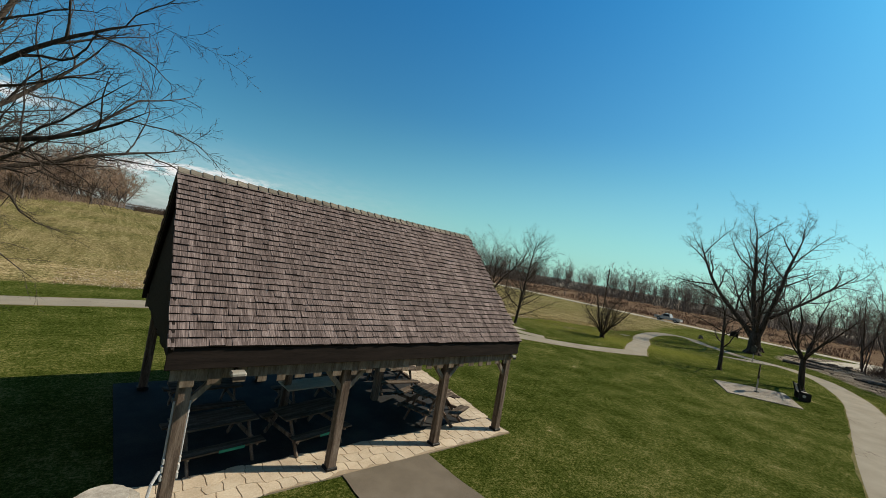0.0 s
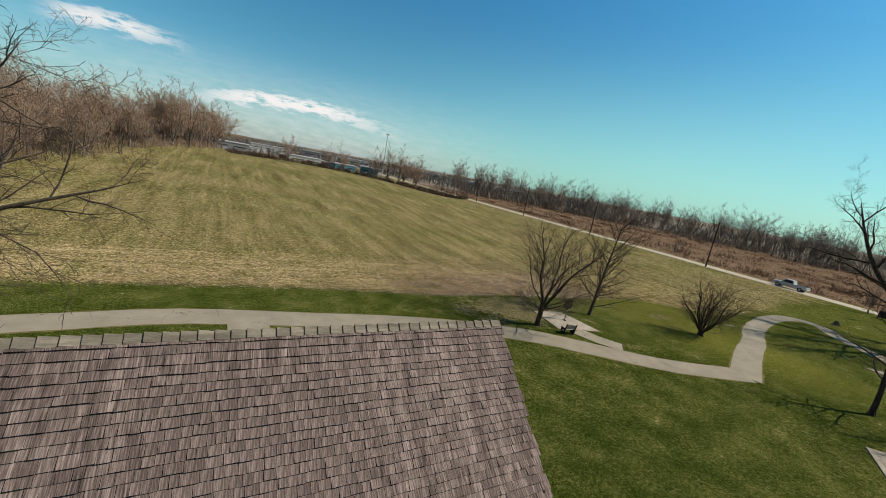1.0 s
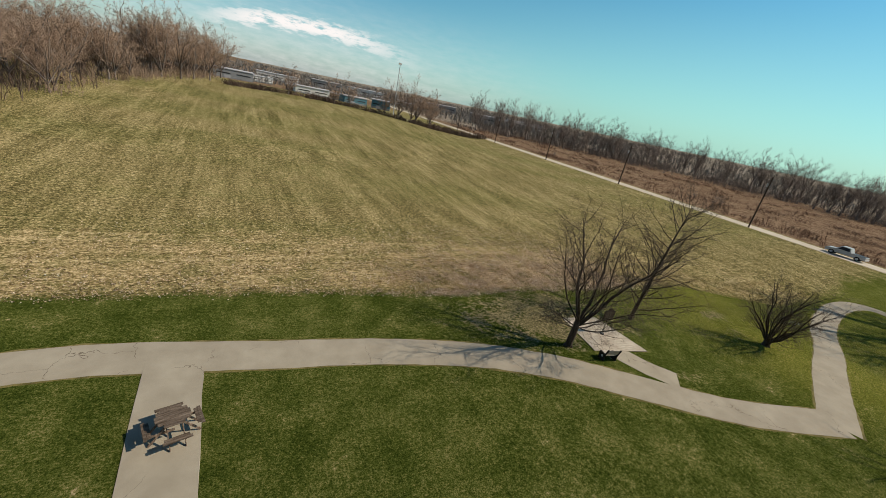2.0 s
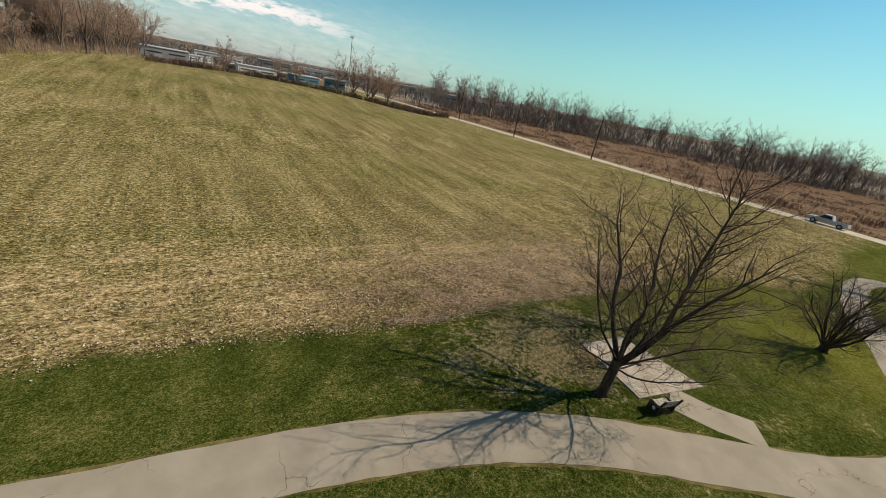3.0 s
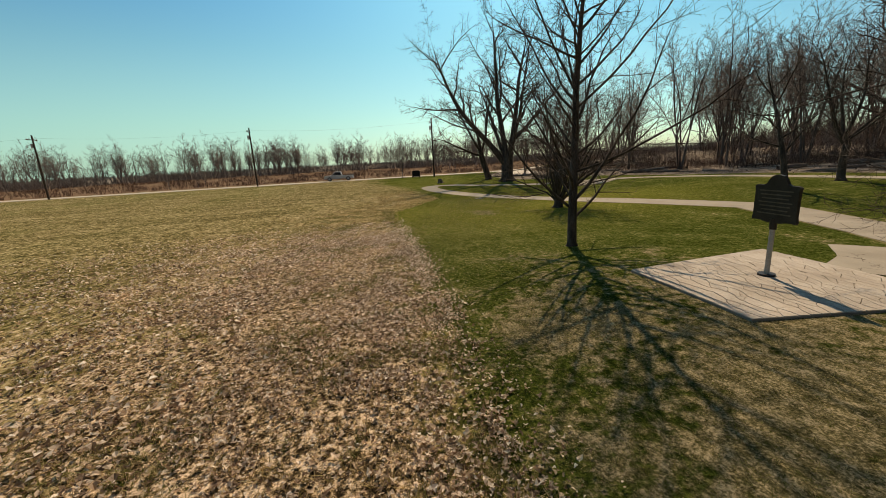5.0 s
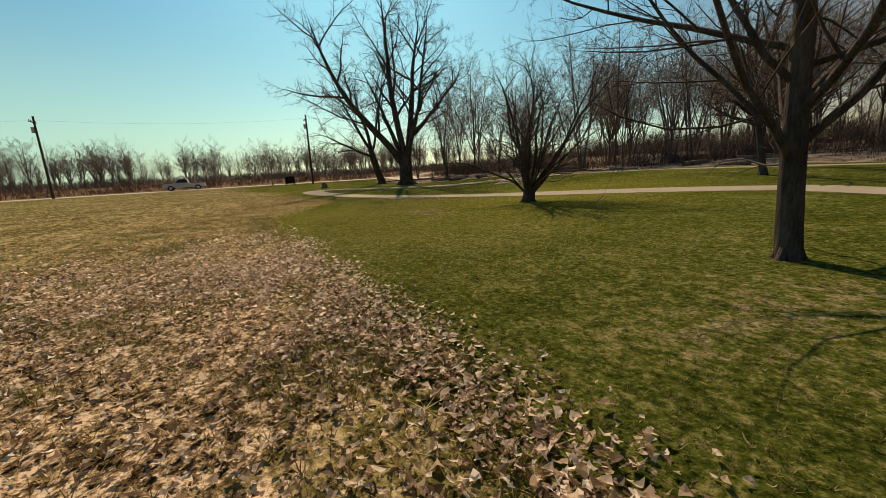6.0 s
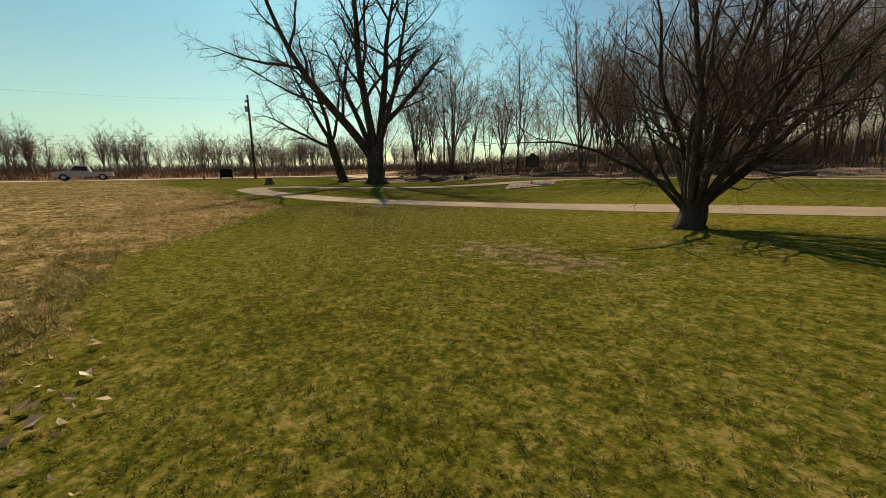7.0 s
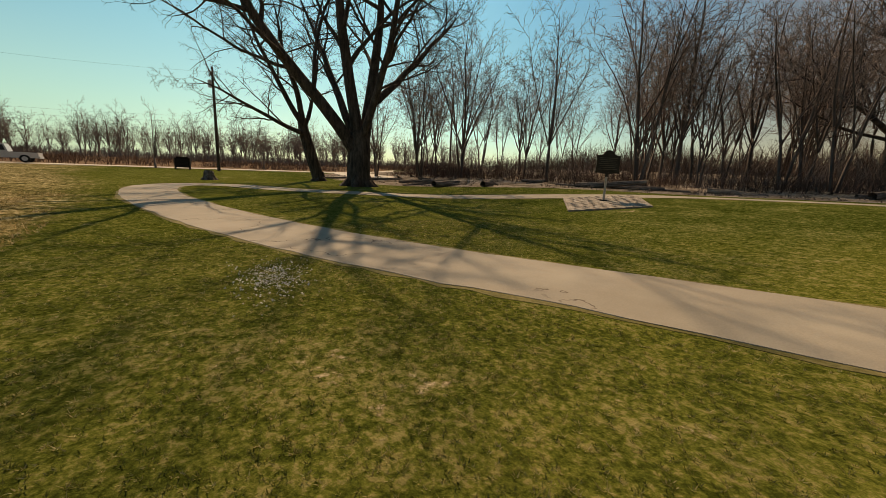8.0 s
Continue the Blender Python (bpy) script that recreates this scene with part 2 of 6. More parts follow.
    nt.links.new(rgb_mix(nt, 1.0, col, (2.9, 2.85, 2.8), "MULTIPLY"), b.inputs["Sheen Tint"])
    bumped(nt, b, maths(nt, "ADD", maths(nt, "ADD", fine, tussock), maths(nt, "MULTIPLY", tiny, 0.6)), 0.45, 0.06)
    return m


def let_through(m, share):
    """Thin leaves let part of the light through."""
    nt = m.node_tree
    b = nt.nodes["Principled BSDF"]
    tr = nt.nodes.new("ShaderNodeBsdfTranslucent")
    src = b.inputs["Base Color"].links[0].from_socket
    nt.links.new(src, tr.inputs["Color"])
    mx = nt.nodes.new("ShaderNodeMixShader")
    mx.inputs[0].default_value = share
    nt.links.new(b.outputs[0], mx.inputs[1])
    nt.links.new(tr.outputs[0], mx.inputs[2])
    nt.links.new(mx.outputs[0], nt.nodes["Material Output"].inputs["Surface"])
    return m


M_GROUND = ground_material()
M_PATH = mottled("path_asphalt", [(0, (0.25, 0.22, 0.17)), (0.5, (0.295, 0.262, 0.206)), (1, (0.345, 0.31, 0.246))], 0.8, 60, rough=0.9, bump=0.25, dist=0.004)


def cracked(m):
    """Thin dark cracks that wander through the paving."""
    nt = m.node_tree
    b = nt.nodes["Principled BSDF"]
    src = b.inputs["Base Color"].links[0].from_socket
    geo = nt.nodes.new("ShaderNodeNewGeometry")
    wob = nt.nodes.new("ShaderNodeTexNoise")
    wob.inputs["Scale"].default_value, wob.inputs["Detail"].default_value = 1.6, 4
    nt.links.new(geo.outputs["Position"], wob.inputs["Vector"])
    add = nt.nodes.new("ShaderNodeVectorMath")
    add.operation = "ADD"
    nt.links.new(geo.outputs["Position"], add.inputs[0])
    nt.links.new(wob.outputs["Color"], add.inputs[1])
    v = nt.nodes.new("ShaderNodeTexVoronoi")
    v.feature = "DISTANCE_TO_EDGE"
    v.inputs["Scale"].default_value = 0.33
    nt.links.new(add.outputs[0], v.inputs["Vector"])
    gate = stepped(nt, noise_of(nt, geo.outputs["Position"], 0.35, 2), 0.5, 0.56)
    line = maths(nt, "MULTIPLY", maths(nt, "SUBTRACT", 1.0, stepped(nt, v.outputs["Distance"], 0.001, 0.0045)), gate)
    nt.links.new(rgb_mix(nt, line, src, (0.12, 0.095, 0.07)), b.inputs["Base Color"])


cracked(M_PATH)
M_WALK = mottled("grey_walk", [(0, (0.13, 0.108, 0.082)), (0.5, (0.165, 0.138, 0.107)), (1, (0.21, 0.178, 0.14))], 0.9, 60, rough=0.9, bump=0.25, dist=0.004)
M_ROAD = mottled("road_surface", [(0, (0.42, 0.365, 0.29)), (1, (0.54, 0.48, 0.39))], 0.3, 10, rough=0.9)
M_PAD = mottled("stamped_concrete", [(0, (0.42, 0.335, 0.245)), (0.5, (0.54, 0.445, 0.335)), (1, (0.64, 0.55, 0.43))], 1.2, 30, rough=0.85, bump=0.2, dist=0.004, per_piece=0.08)
M_SLATE = mottled("grey_stamped_concrete", [(0, (0.31, 0.265, 0.21)), (0.5, (0.40, 0.35, 0.285)), (1, (0.49, 0.44, 0.37))], 1.2, 30, rough=0.85, bump=0.25, dist=0.005, per_piece=0.07)
M_SLATEJOINT = mottled("grey_concrete_joint", [(0, (0.19, 0.155, 0.12)), (1, (0.28, 0.24, 0.19))], 3, 40, rough=0.95)
M_JOINT = mottled("concrete_joint", [(0, (0.29, 0.225, 0.16)), (1, (0.41, 0.33, 0.24))], 3, 40, rough=0.95)
M_BARK = mottled("bark", [(0, (0.025, 0.02, 0.016)), (0.5, (0.07, 0.055, 0.043)), (1, (0.13, 0.105, 0.085))], 2, 14, (3, 3, 0.6), 0.95, 0.9, 0.03)
M_TWIG = mottled("twig_bark", [(0, (0.045, 0.034, 0.027)), (1, (0.11, 0.085, 0.068))], 2, 10, (2, 2, 0.6), 0.9, 0.3, 0.005)
M_WOODBARK = mottled("wood_bark", [(0, (0.055, 0.044, 0.037)), (0.5, (0.115, 0.093, 0.079)), (1, (0.2, 0.165, 0.142))], 2, 14, (3, 3, 0.6), 0.95, 0.5, 0.02)
M_WOODTWIG = mottled("wood_twig", [(0, (0.125, 0.096, 0.082)), (1, (0.27, 0.215, 0.184))], 2, 10, (2, 2, 0.6), 0.9, 0.3, 0.005)
M_FARTWIG = mottled("far_twig_bark", [(0, (0.115, 0.095, 0.085)), (1, (0.23, 0.19, 0.168))], 0.5, 5, rough=0.95, bump=0.1)
# far woods greyed: aerial haze is put into the twig colour
M_HAZEWOOD = mottled("hazed_far_wood", [(0, (0.11, 0.105, 0.1)), (1, (0.21, 0.2, 0.19))], 0.05, 1, rough=0.95, bump=0.1)
M_TANTWIG = mottled("tan_twig_bark", [(0, (0.19, 0.13, 0.096)), (1, (0.36, 0.26, 0.19))], 0.5, 5, rough=0.95, bump=0.1)
M_SHINGLE = mottled("cedar_shingle", [(0, (0.044, 0.034, 0.031)), (0.5, (0.155, 0.119, 0.113)), (1, (0.35, 0.283, 0.268))], 5, 55, (1, 0.05, 0.05), 0.9, 0.6, 0.006, per_piece=0.2, grain=0.68)
M_SHINGLE_REST = mottled("cedar_shingle_rest", [(0, (0.044, 0.034, 0.031)), (0.5, (0.155, 0.119, 0.113)), (1, (0.35, 0.283, 0.268))], 5, 55, (1, 0.05, 0.05), 0.9, 0.6, 0.006, per_piece=0.2, island=True, grain=0.68)
# weathered grey, made paler for the sun on the braces
M_BRACE = mottled("sunlit_brace_timber", [(0, (0.16, 0.13, 0.105)), (0.5, (0.29, 0.245, 0.2)), (1, (0.42, 0.365, 0.31))], 3, 30, (3, 3, 0.4), 0.9, 0.4, 0.005)
M_RIDGE = mottled("ridge_cedar", [(0, (0.12, 0.105, 0.085)), (0.5, (0.20, 0.178, 0.146)), (1, (0.30, 0.27, 0.222))], 3, 30, (0.3, 3, 3), 0.9, 0.4, 0.005, per_piece=0.2)
# dark colour for the gap, grime and shadow line at each butt
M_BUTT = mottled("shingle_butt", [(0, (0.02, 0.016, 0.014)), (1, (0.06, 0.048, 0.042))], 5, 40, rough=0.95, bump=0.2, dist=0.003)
M_POST = mottled("weathered_timber", [(0, (0.05, 0.035, 0.026)), (0.5, (0.165, 0.122, 0.095)), (1, (0.32, 0.255, 0.205))], 3, 30, (3, 3, 0.25), 0.9, 0.5, 0.006)
M_BOARD = mottled("weathered_board", [(0, (0.10, 0.075, 0.055)), (0.5, (0.20, 0.155, 0.115)), (1, (0.30, 0.245, 0.19))], 3, 30, (3, 3, 0.3), 0.9, 0.4, 0.005, per_piece=0.2)
M_FASCIA = mottled("dark_board", [(0, (0.012, 0.009, 0.008)), (1, (0.034, 0.025, 0.021))], 3, 30, (0.3, 3, 3), 0.8, 0.3, 0.004)
M_TABLE = mottled("table_planks", [(0, (0.04, 0.03, 0.022)), (0.5, (0.095, 0.072, 0.055)), (1, (0.20, 0.158, 0.125))], 3, 30, (0.3, 3, 3), 0.9, 0.4, 0.005, per_piece=0.15)
M_SIGN = mottled("sign_bronze", [(0, (0.022, 0.018, 0.012)), (1, (0.05, 0.04, 0.028))], 4, 60, rough=0.5, bump=0.15, dist=0.003)
M_LETTER = mottled("worn_letters", [(0, (0.07, 0.06, 0.04)), (1, (0.12, 0.10, 0.07))], 4, 60, rough=0.5, bump=0.05)
M_SIGNPOLE = mottled("sign_pole_paint", [(0, (0.26, 0.24, 0.2)), (1, (0.42, 0.40, 0.35))], 4, 40, rough=0.5, bump=0.05)
M_DARK = mottled("black_steel", [(0, (0.012, 0.012, 0.013)), (1, (0.035, 0.034, 0.033))], 5, 50, rough=0.45, bump=0.05)
M_SLAT = mottled("bench_slat", [(0, (0.32, 0.295, 0.26)), (1, (0.50, 0.47, 0.43))], 3, 30, (0.3, 3, 3), 0.6, 0.2, 0.003)
M_POLE = mottled("pole_timber", [(0, (0.05, 0.037, 0.028)), (1, (0.13, 0.10, 0.08))], 2, 20, (3, 3, 0.2), 0.9, 0.4, 0.01)
M_WHITEWALL = mottled("pale_cladding", [(0, (0.55, 0.54, 0.52)), (1, (0.75, 0.74, 0.72))], 0.1, 1, rough=0.7, bump=0.05)
M_GREYWALL = mottled("grey_cladding", [(0, (0.18, 0.19, 0.20)), (1, (0.30, 0.31, 0.32))], 0.1, 1, rough=0.7, bump=0.05)
M_TEALWALL = mottled("teal_cladding", [(0, (0.06, 0.15, 0.20)), (1, (0.12, 0.25, 0.30))], 0.1, 1, rough=0.7, bump=0.05)
M_BRICKWALL = mottled("tan_brick_wall", [(0, (0.20, 0.15, 0.115)), (1, (0.32, 0.25, 0.195))], 0.1, 1, rough=0.8, bump=0.05)
M_ROOFFLAT = mottled("flat_roof", [(0, (0.30, 0.31, 0.33)), (1, (0.45, 0.46, 0.48))], 0.1, 1, rough=0.8, bump=0.05)
M_GLASS = mottled("window_glass", [(0, (0.02, 0.022, 0.024)), (1, (0.05, 0.052, 0.055))], 0.3, 3, rough=0.4, bump=0.0)


# ---- building helpers ----
def smooth(a, b, x):
    t = min(1.0, max(0.0, (x - a) / (b - a)))
    return t * t * (3 - 2 * t)


def ground_z(x, y):
    """Height of the ground: nearly level, falling a little to the east, a low rise far to the north."""
    drop = -0.56 * smooth(14, 48, x) * smooth(-3, 8, y + (x - 44) * 0.35)
    rise = 0.22 * smooth(4, -2, y) * smooth(16, 24, x) * smooth(46, 34, x) + 1.5 * smooth(-9, -40, y) * smooth(-30, 10, x) * smooth(110, 80, x)
    knoll = 0.22 * math.exp(-((x - 14.5) ** 2 + (y - 15) ** 2) / 30)
    hill = (3.2 * smooth(40, 128, y) - 4.0 * smooth(150, 260, y)) * smooth(80, 35, x)
    west = 1.5 * smooth(-15, -80, x) * smooth(20, 80, y)
    return drop + rise + knoll + hill + west


def mesh_of(name, verts, faces, mat, parent=None, label="", flat=True):
    me = bpy.data.meshes.new(name)
    me.from_pydata(verts, [], faces)
    me.update()
    if mat:
        me.materials.append(mat)
    if not flat:
        me.polygons.foreach_set("use_smooth", [True] * len(me.polygons))
    ob = new(name, me)
    if parent:
        ob.parent = parent
    if label:
        ob["label"] = label
    return ob


def part(name, bm, mat, parent=None, label=""):
    me = bpy.data.meshes.new(name)
    bm.to_mesh(me)
    bm.free()
    me.materials.append(mat)
    ob = new(name, me)
    if parent:
        ob.parent = parent
    if label:
        ob["label"] = label
    return ob


def empty(name, m, label, category, group=""):
    e = new(name)
    e.matrix_world = m
    return tagged(e, label, category, group)


def box(bm, size, m=None, bevel=0.006):
    """A bevelled block of that size, centred at m."""
    r = bmesh.ops.create_cube(bm, size=1.0)
    vs = r["verts"]
    bmesh.ops.scale(bm, vec=size, verts=vs)
    if bevel:
        es = list({e for v in vs for e in v.link_edges})
        out = bmesh.ops.bevel(bm, geom=es, offset=min(bevel, min(size) * 0.3), segments=1, affect="EDGES")
        vs = list({v for f in out["faces"] for v in f.verts} | {v for v in vs if v.is_valid})
    if m is not None:
        bmesh.ops.transform(bm, matrix=m, verts=[v for v in vs if v.is_valid])
    return vs


def box_part(name, size, m, mat, parent, label="", bevel=0.006):
    bm = bmesh.new()
    box(bm, size, m, bevel)
    return part(name, bm, mat, parent, label)


def beam_between(bm, a, b, w, h, bevel=0.006):
    """A timber from a to b."""
    a, b = Vector(a), Vector(b)
    d = b - a
    q = d.to_track_quat("X", "Z").to_matrix().to_4x4()
    box(bm, (d.length, w, h), Matrix.Translation((a + b) / 2) @ q, bevel)


def rod(bm, a, b, r, n=8, r2=None):
    a, b = Vector(a), Vector(b)
    d = b - a
    q = d.to_track_quat("Z", "Y").to_matrix().to_4x4()
    bmesh.ops.create_cone(bm, cap_ends=True, segments=n, radius1=r, radius2=r if r2 is None else r2, depth=d.length,
                          matrix=Matrix.Translation((a + b) / 2) @ q)


# base colour darkened to hold the roof's shade on the slab
M_FLOOR = mottled("shaded_shelter_floor", [(0, (0.018, 0.018, 0.019)), (0.5, (0.032, 0.031, 0.031)), (1, (0.055, 0.052, 0.048))], 1.2, 30, rough=0.8, bump=0.2, dist=0.004)
M_STEEL = mottled("galvanised_steel", [(0, (0.35, 0.36, 0.37)), (1, (0.55, 0.56, 0.57))], 4, 40, rough=0.4, bump=0.05)
M_GREENP = mottled("green_plastic", [(0, (0.01, 0.16, 0.11)), (1, (0.02, 0.25, 0.17))], 4, 40, rough=0.45, bump=0.05)
# pale colour stands in for sun falling on one table top
M_SUNTOP = mottled("sunlit_pale_planks", [(0, (0.45, 0.43, 0.36)), (1, (0.62, 0.60, 0.52))], 3, 30, (0.3, 3, 3), 0.7, 0.2, 0.003)
M_CARPAINT = mottled("silver_car_paint", [(0, (0.42, 0.43, 0.44)), (1, (0.5, 0.51, 0.52))], 1, 10, rough=0.3, bump=0.0)
M_TYRE = mottled("tyre_rubber", [(0, (0.012, 0.012, 0.012)), (1, (0.03, 0.03, 0.03))], 4, 40, rough=0.9, bump=0.2)
M_STONE = mottled("field_stone", [(0, (0.28, 0.25, 0.21)), (1, (0.55, 0.51, 0.45))], 6, 40, rough=0.9, bump=0.5, dist=0.01)
M_LOG = mottled("rotting_log", [(0, (0.05, 0.04, 0.032)), (0.5, (0.14, 0.115, 0.095)), (1, (0.30, 0.26, 0.22))], 3, 20, (0.4, 3, 3), 0.95, 0.7, 0.02)


def by_island(name, stops, rough=0.85, gloss=0.12):
    """Each leaf or blade takes its own colour."""
    m, nt, b = bare(name, rough)
    b.inputs["Specular IOR Level"].default_value = gloss
    geo = nt.nodes.new("ShaderNodeNewGeometry")
    r = ramp_of(nt, stops)
    nt.links.new(geo.outputs["Random Per Island"], r.inputs[0])
    n = noise_of(nt, geo.outputs["Position"], 0.8, 3)
    k = maths(nt, "MULTIPLY_ADD", n, 0.9, 0.55)
    cb = nt.nodes.new("ShaderNodeCombineColor")
    for q in range(3):
        nt.links.new(k, cb.inputs[q])
    nt.links.new(rgb_mix(nt, 1.0, r.outputs[0], cb.outputs[0], "MULTIPLY"), b.inputs["Base Color"])
    return m


M_LEAF = by_island("dry_leaf", [(0.0, (0.09, 0.053, 0.028)), (0.36, (0.29, 0.19, 0.112)), (0.56, (0.56, 0.41, 0.275)), (0.8, (0.8, 0.65, 0.5)), (1.0, (0.9, 0.82, 0.7))], 0.5, 0.5)
M_BLADE = by_island("grass_blade", [(0.0, (0.04, 0.052, 0.008)), (0.4, (0.125, 0.132, 0.022)), (0.72, (0.22, 0.2, 0.05)), (1.0, (0.5, 0.42, 0.21))], 0.6, 0.3)
M_STRAW = by_island("straw_blade", [(0.0, (0.13, 0.10, 0.03)), (0.5, (0.34, 0.25, 0.10)), (1.0, (0.64, 0.52, 0.31))])
M_SOIL = mottled("path_edge_soil", [(0, (0.05, 0.045, 0.014)), (0.5, (0.115, 0.098, 0.032)), (1, (0.2, 0.165, 0.07))], 2, 18, rough=0.95, bump=0.6, dist=0.02)
M_SOIL.node_tree.nodes["Principled BSDF"].inputs["Sheen Weight"].default_value = 0.5
M_SOIL.node_tree.nodes["Principled BSDF"].inputs["Sheen Tint"].default_value = (0.24, 0.2, 0.06, 1)
for thin_leaf, share in ((M_LEAF, 0.55), (M_BLADE, 0.6), (M_STRAW, 0.5)):
    let_through(thin_leaf, share)
M_BRUSH = mottled("dead_brush", [(0, (0.055, 0.038, 0.03)), (0.5, (0.105, 0.074, 0.058)), (1, (0.18, 0.13, 0.10))], 0.2, 3, rough=0.95, bump=0.1, per_piece=0.35, island=True)

M_RUST = mottled("rust_prairie_stem", [(0, (0.11, 0.062, 0.04)), (0.5, (0.19, 0.115, 0.078)), (1, (0.30, 0.2, 0.135))], 0.06, 2, rough=0.95, bump=0.1, per_piece=0.3, island=True)
M_THORN = mottled("thorn_brush", [(0, (0.05, 0.028, 0.022)), (0.5, (0.10, 0.062, 0.048)), (1, (0.17, 0.11, 0.085))], 0.2, 3, rough=0.95, bump=0.1, per_piece=0.35, island=True)

# ---- ground ----
PATH_MAIN = [(-40, 13.5), (-26, 16.2), (-13, 17.4), (-7.5, 17.8), (-1.6, 17.0), (3.7, 16.2), (8.2, 14.9), (11.7, 13.1), (15.6, 10.5), (19.4, 8.2), (24.3, 6.2)]
PATH_LOOP = [(24.0, 6.0), (30, 8.3), (36.4, 10.4), (39.2, 11.6), (42, 12.6), (45.7, 13.6), (51, 14.6), (55.5, 14.6), (57.6, 13.4), (57.2, 11.4), (54.3, 9.4), (51, 5.6), (46.5, 1.6), (40, -3.2), (34, -5.3), (28.3, -6.6), (20, -7.4), (10, -8.2), (0, -9.5), (-14, -12)]


def edge_y(x):
    """The line along which the mown lawn meets the field."""
    pts = [(-200, 24), (-8, 22.6), (2, 22.0), (10, 21.0), (30, 20.7), (34, 20.3), (38, 18.2), (42, 16.4), (48, 16.3), (60, 17.5), (70, 20), (400, 20)]
    for (x0, y0), (x1, y1) in zip(pts, pts[1:]):
        if x <= x1:
            return y0 + (y1 - y0) * (x - x0) / (x1 - x0)
    return 20


def south_y(x):
    """The line along which the lawn meets the floor of the wood."""
    pts = [(-400, -30), (-20, -22), (5, -14), (20, -11.5), (30, -10.5), (40, -7), (48, -3.5), (56, 0.5), (62, 2.5), (75, 2), (90, -6), (400, -20)]
    for (x0, y0), (x1, y1) in zip(pts, pts[1:]):
        if x <= x1:
            return y0 + (y1 - y0) * (x - x0) / (x1 - x0)
    return -20


def axis(lo, hi, step, far, grow=1.22):
    mid = list(np.arange(lo, hi + 1e-6, step))
    a, s = [], step
    v = hi
    while v < far:
        s *= grow
        v += s
        a.append(v)
    b, s, v = [], step, lo
    while v > -far:
        s *= grow
        v -= s
        b.append(v)
    return b[::-1] + mid + a


def build_ground():
    xs, ys = axis(-20, 70, 0.6, 3500), axis(-22, 48, 0.6, 3500)
    nx, ny = len(xs), len(ys)
    verts = [(x, y, ground_z(x, y)) for y in ys for x in xs]
    faces = [(j * nx + i, j * nx + i + 1, (j + 1) * nx + i + 1, (j + 1) * nx + i) for j in range(ny - 1) for i in range(nx - 1)]
    ob = mesh_of("ground", verts, faces, M_GROUND, flat=False)
    tagged(ob, "rolling parkland with green lawn and straw-coloured mown field", "ground", kind="structure")
    me = ob.data

    def put(name, fn):
        a = me.attributes.new(name, "FLOAT", "POINT")
        a.data.foreach_set("value", [fn(x, y) for x, y, z in verts])

    put("field", lambda x, y: 0.5 + max(-0.5, min(0.5, (y - edge_y(x)) / (2.0 + 0.35 * max(0, x - 44)))))
    put("leaves", lambda x, y: (0.78 * smooth(-0.3, 0.9, y - edge_y(x)) * (1 - 0.95 * smooth(1.5, 7.5 + 2.5 * smooth(8, 16, x), y - edge_y(x))) * smooth(31, 23, x)
                                * smooth(7, 15, x)))
    put("lush", lambda x, y: 1.0 - 0.75 * smooth(18, 32, x) * smooth(-2, 9, y) - 0.3 * smooth(26, 34, x) + 0.65 * smooth(33, 38, x))
    put("dry", lambda x, y: 0.74 * math.exp(-(((x - 14.5) / 6.0) ** 2 + ((y - 17.7) / 4.0) ** 2)) * (1 - smooth(-0.6, 0.2, y - edge_y(x))) + 0.66 * math.exp(-(((x - 30.6) / 1.5) ** 2 + ((y - 15.9) / 1.0) ** 2)) + 0.16 * math.exp(-(((x - 31) / 4.5) ** 2 + ((y - 16.8) / 2.0) ** 2)) + 0.4 * math.exp(-(((x - 28.5) / 1.8) ** 2 + ((y - 13.6) / 0.7) ** 2)) + 0.35 * math.exp(-(((x - 18) / 2.2) ** 2 + ((y - 11.0) / 0.8) ** 2)))
    put("straw", lambda x, y: 0.72 * smooth(-0.4, 1.0, y - edge_y(x)) * (1 - smooth(5.0, 13.0, y - edge_y(x))) * (1 - 0.25 * smooth(30, 36, x)) * smooth(56, 48, x))
    put("prairie", lambda x, y: 0.5 + max(-0.5, min(0.5, (x - 95.5) / 3)) if y < 240 else 1.0)
    # past 215 m in the east, the litter grey stands in for haze
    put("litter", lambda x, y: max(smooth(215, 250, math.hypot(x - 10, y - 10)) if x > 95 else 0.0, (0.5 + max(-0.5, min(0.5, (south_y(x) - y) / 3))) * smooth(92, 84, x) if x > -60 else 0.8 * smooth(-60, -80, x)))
    return ob


build_ground()


def spline(points, per=8):
    """Points along a smooth line through the given ones."""
    out = []
    P = [Vector(p) for p in points]
    P = [2 * P[0] - P[1]] + P + [2 * P[-1] - P[-2]]
    for i in range(1, len(P) - 2):
        for k in range(per):
            t = k / per
            a, b, c, d = P[i - 1], P[i], P[i + 1], P[i + 2]
            out.append(0.5 * ((2 * b) + (c - a) * t + (2 * a - 5 * b + 4 * c - d) * t * t + (3 * b - a - 3 * c + d) * t ** 3))
    out.append(P[-2])
    return out


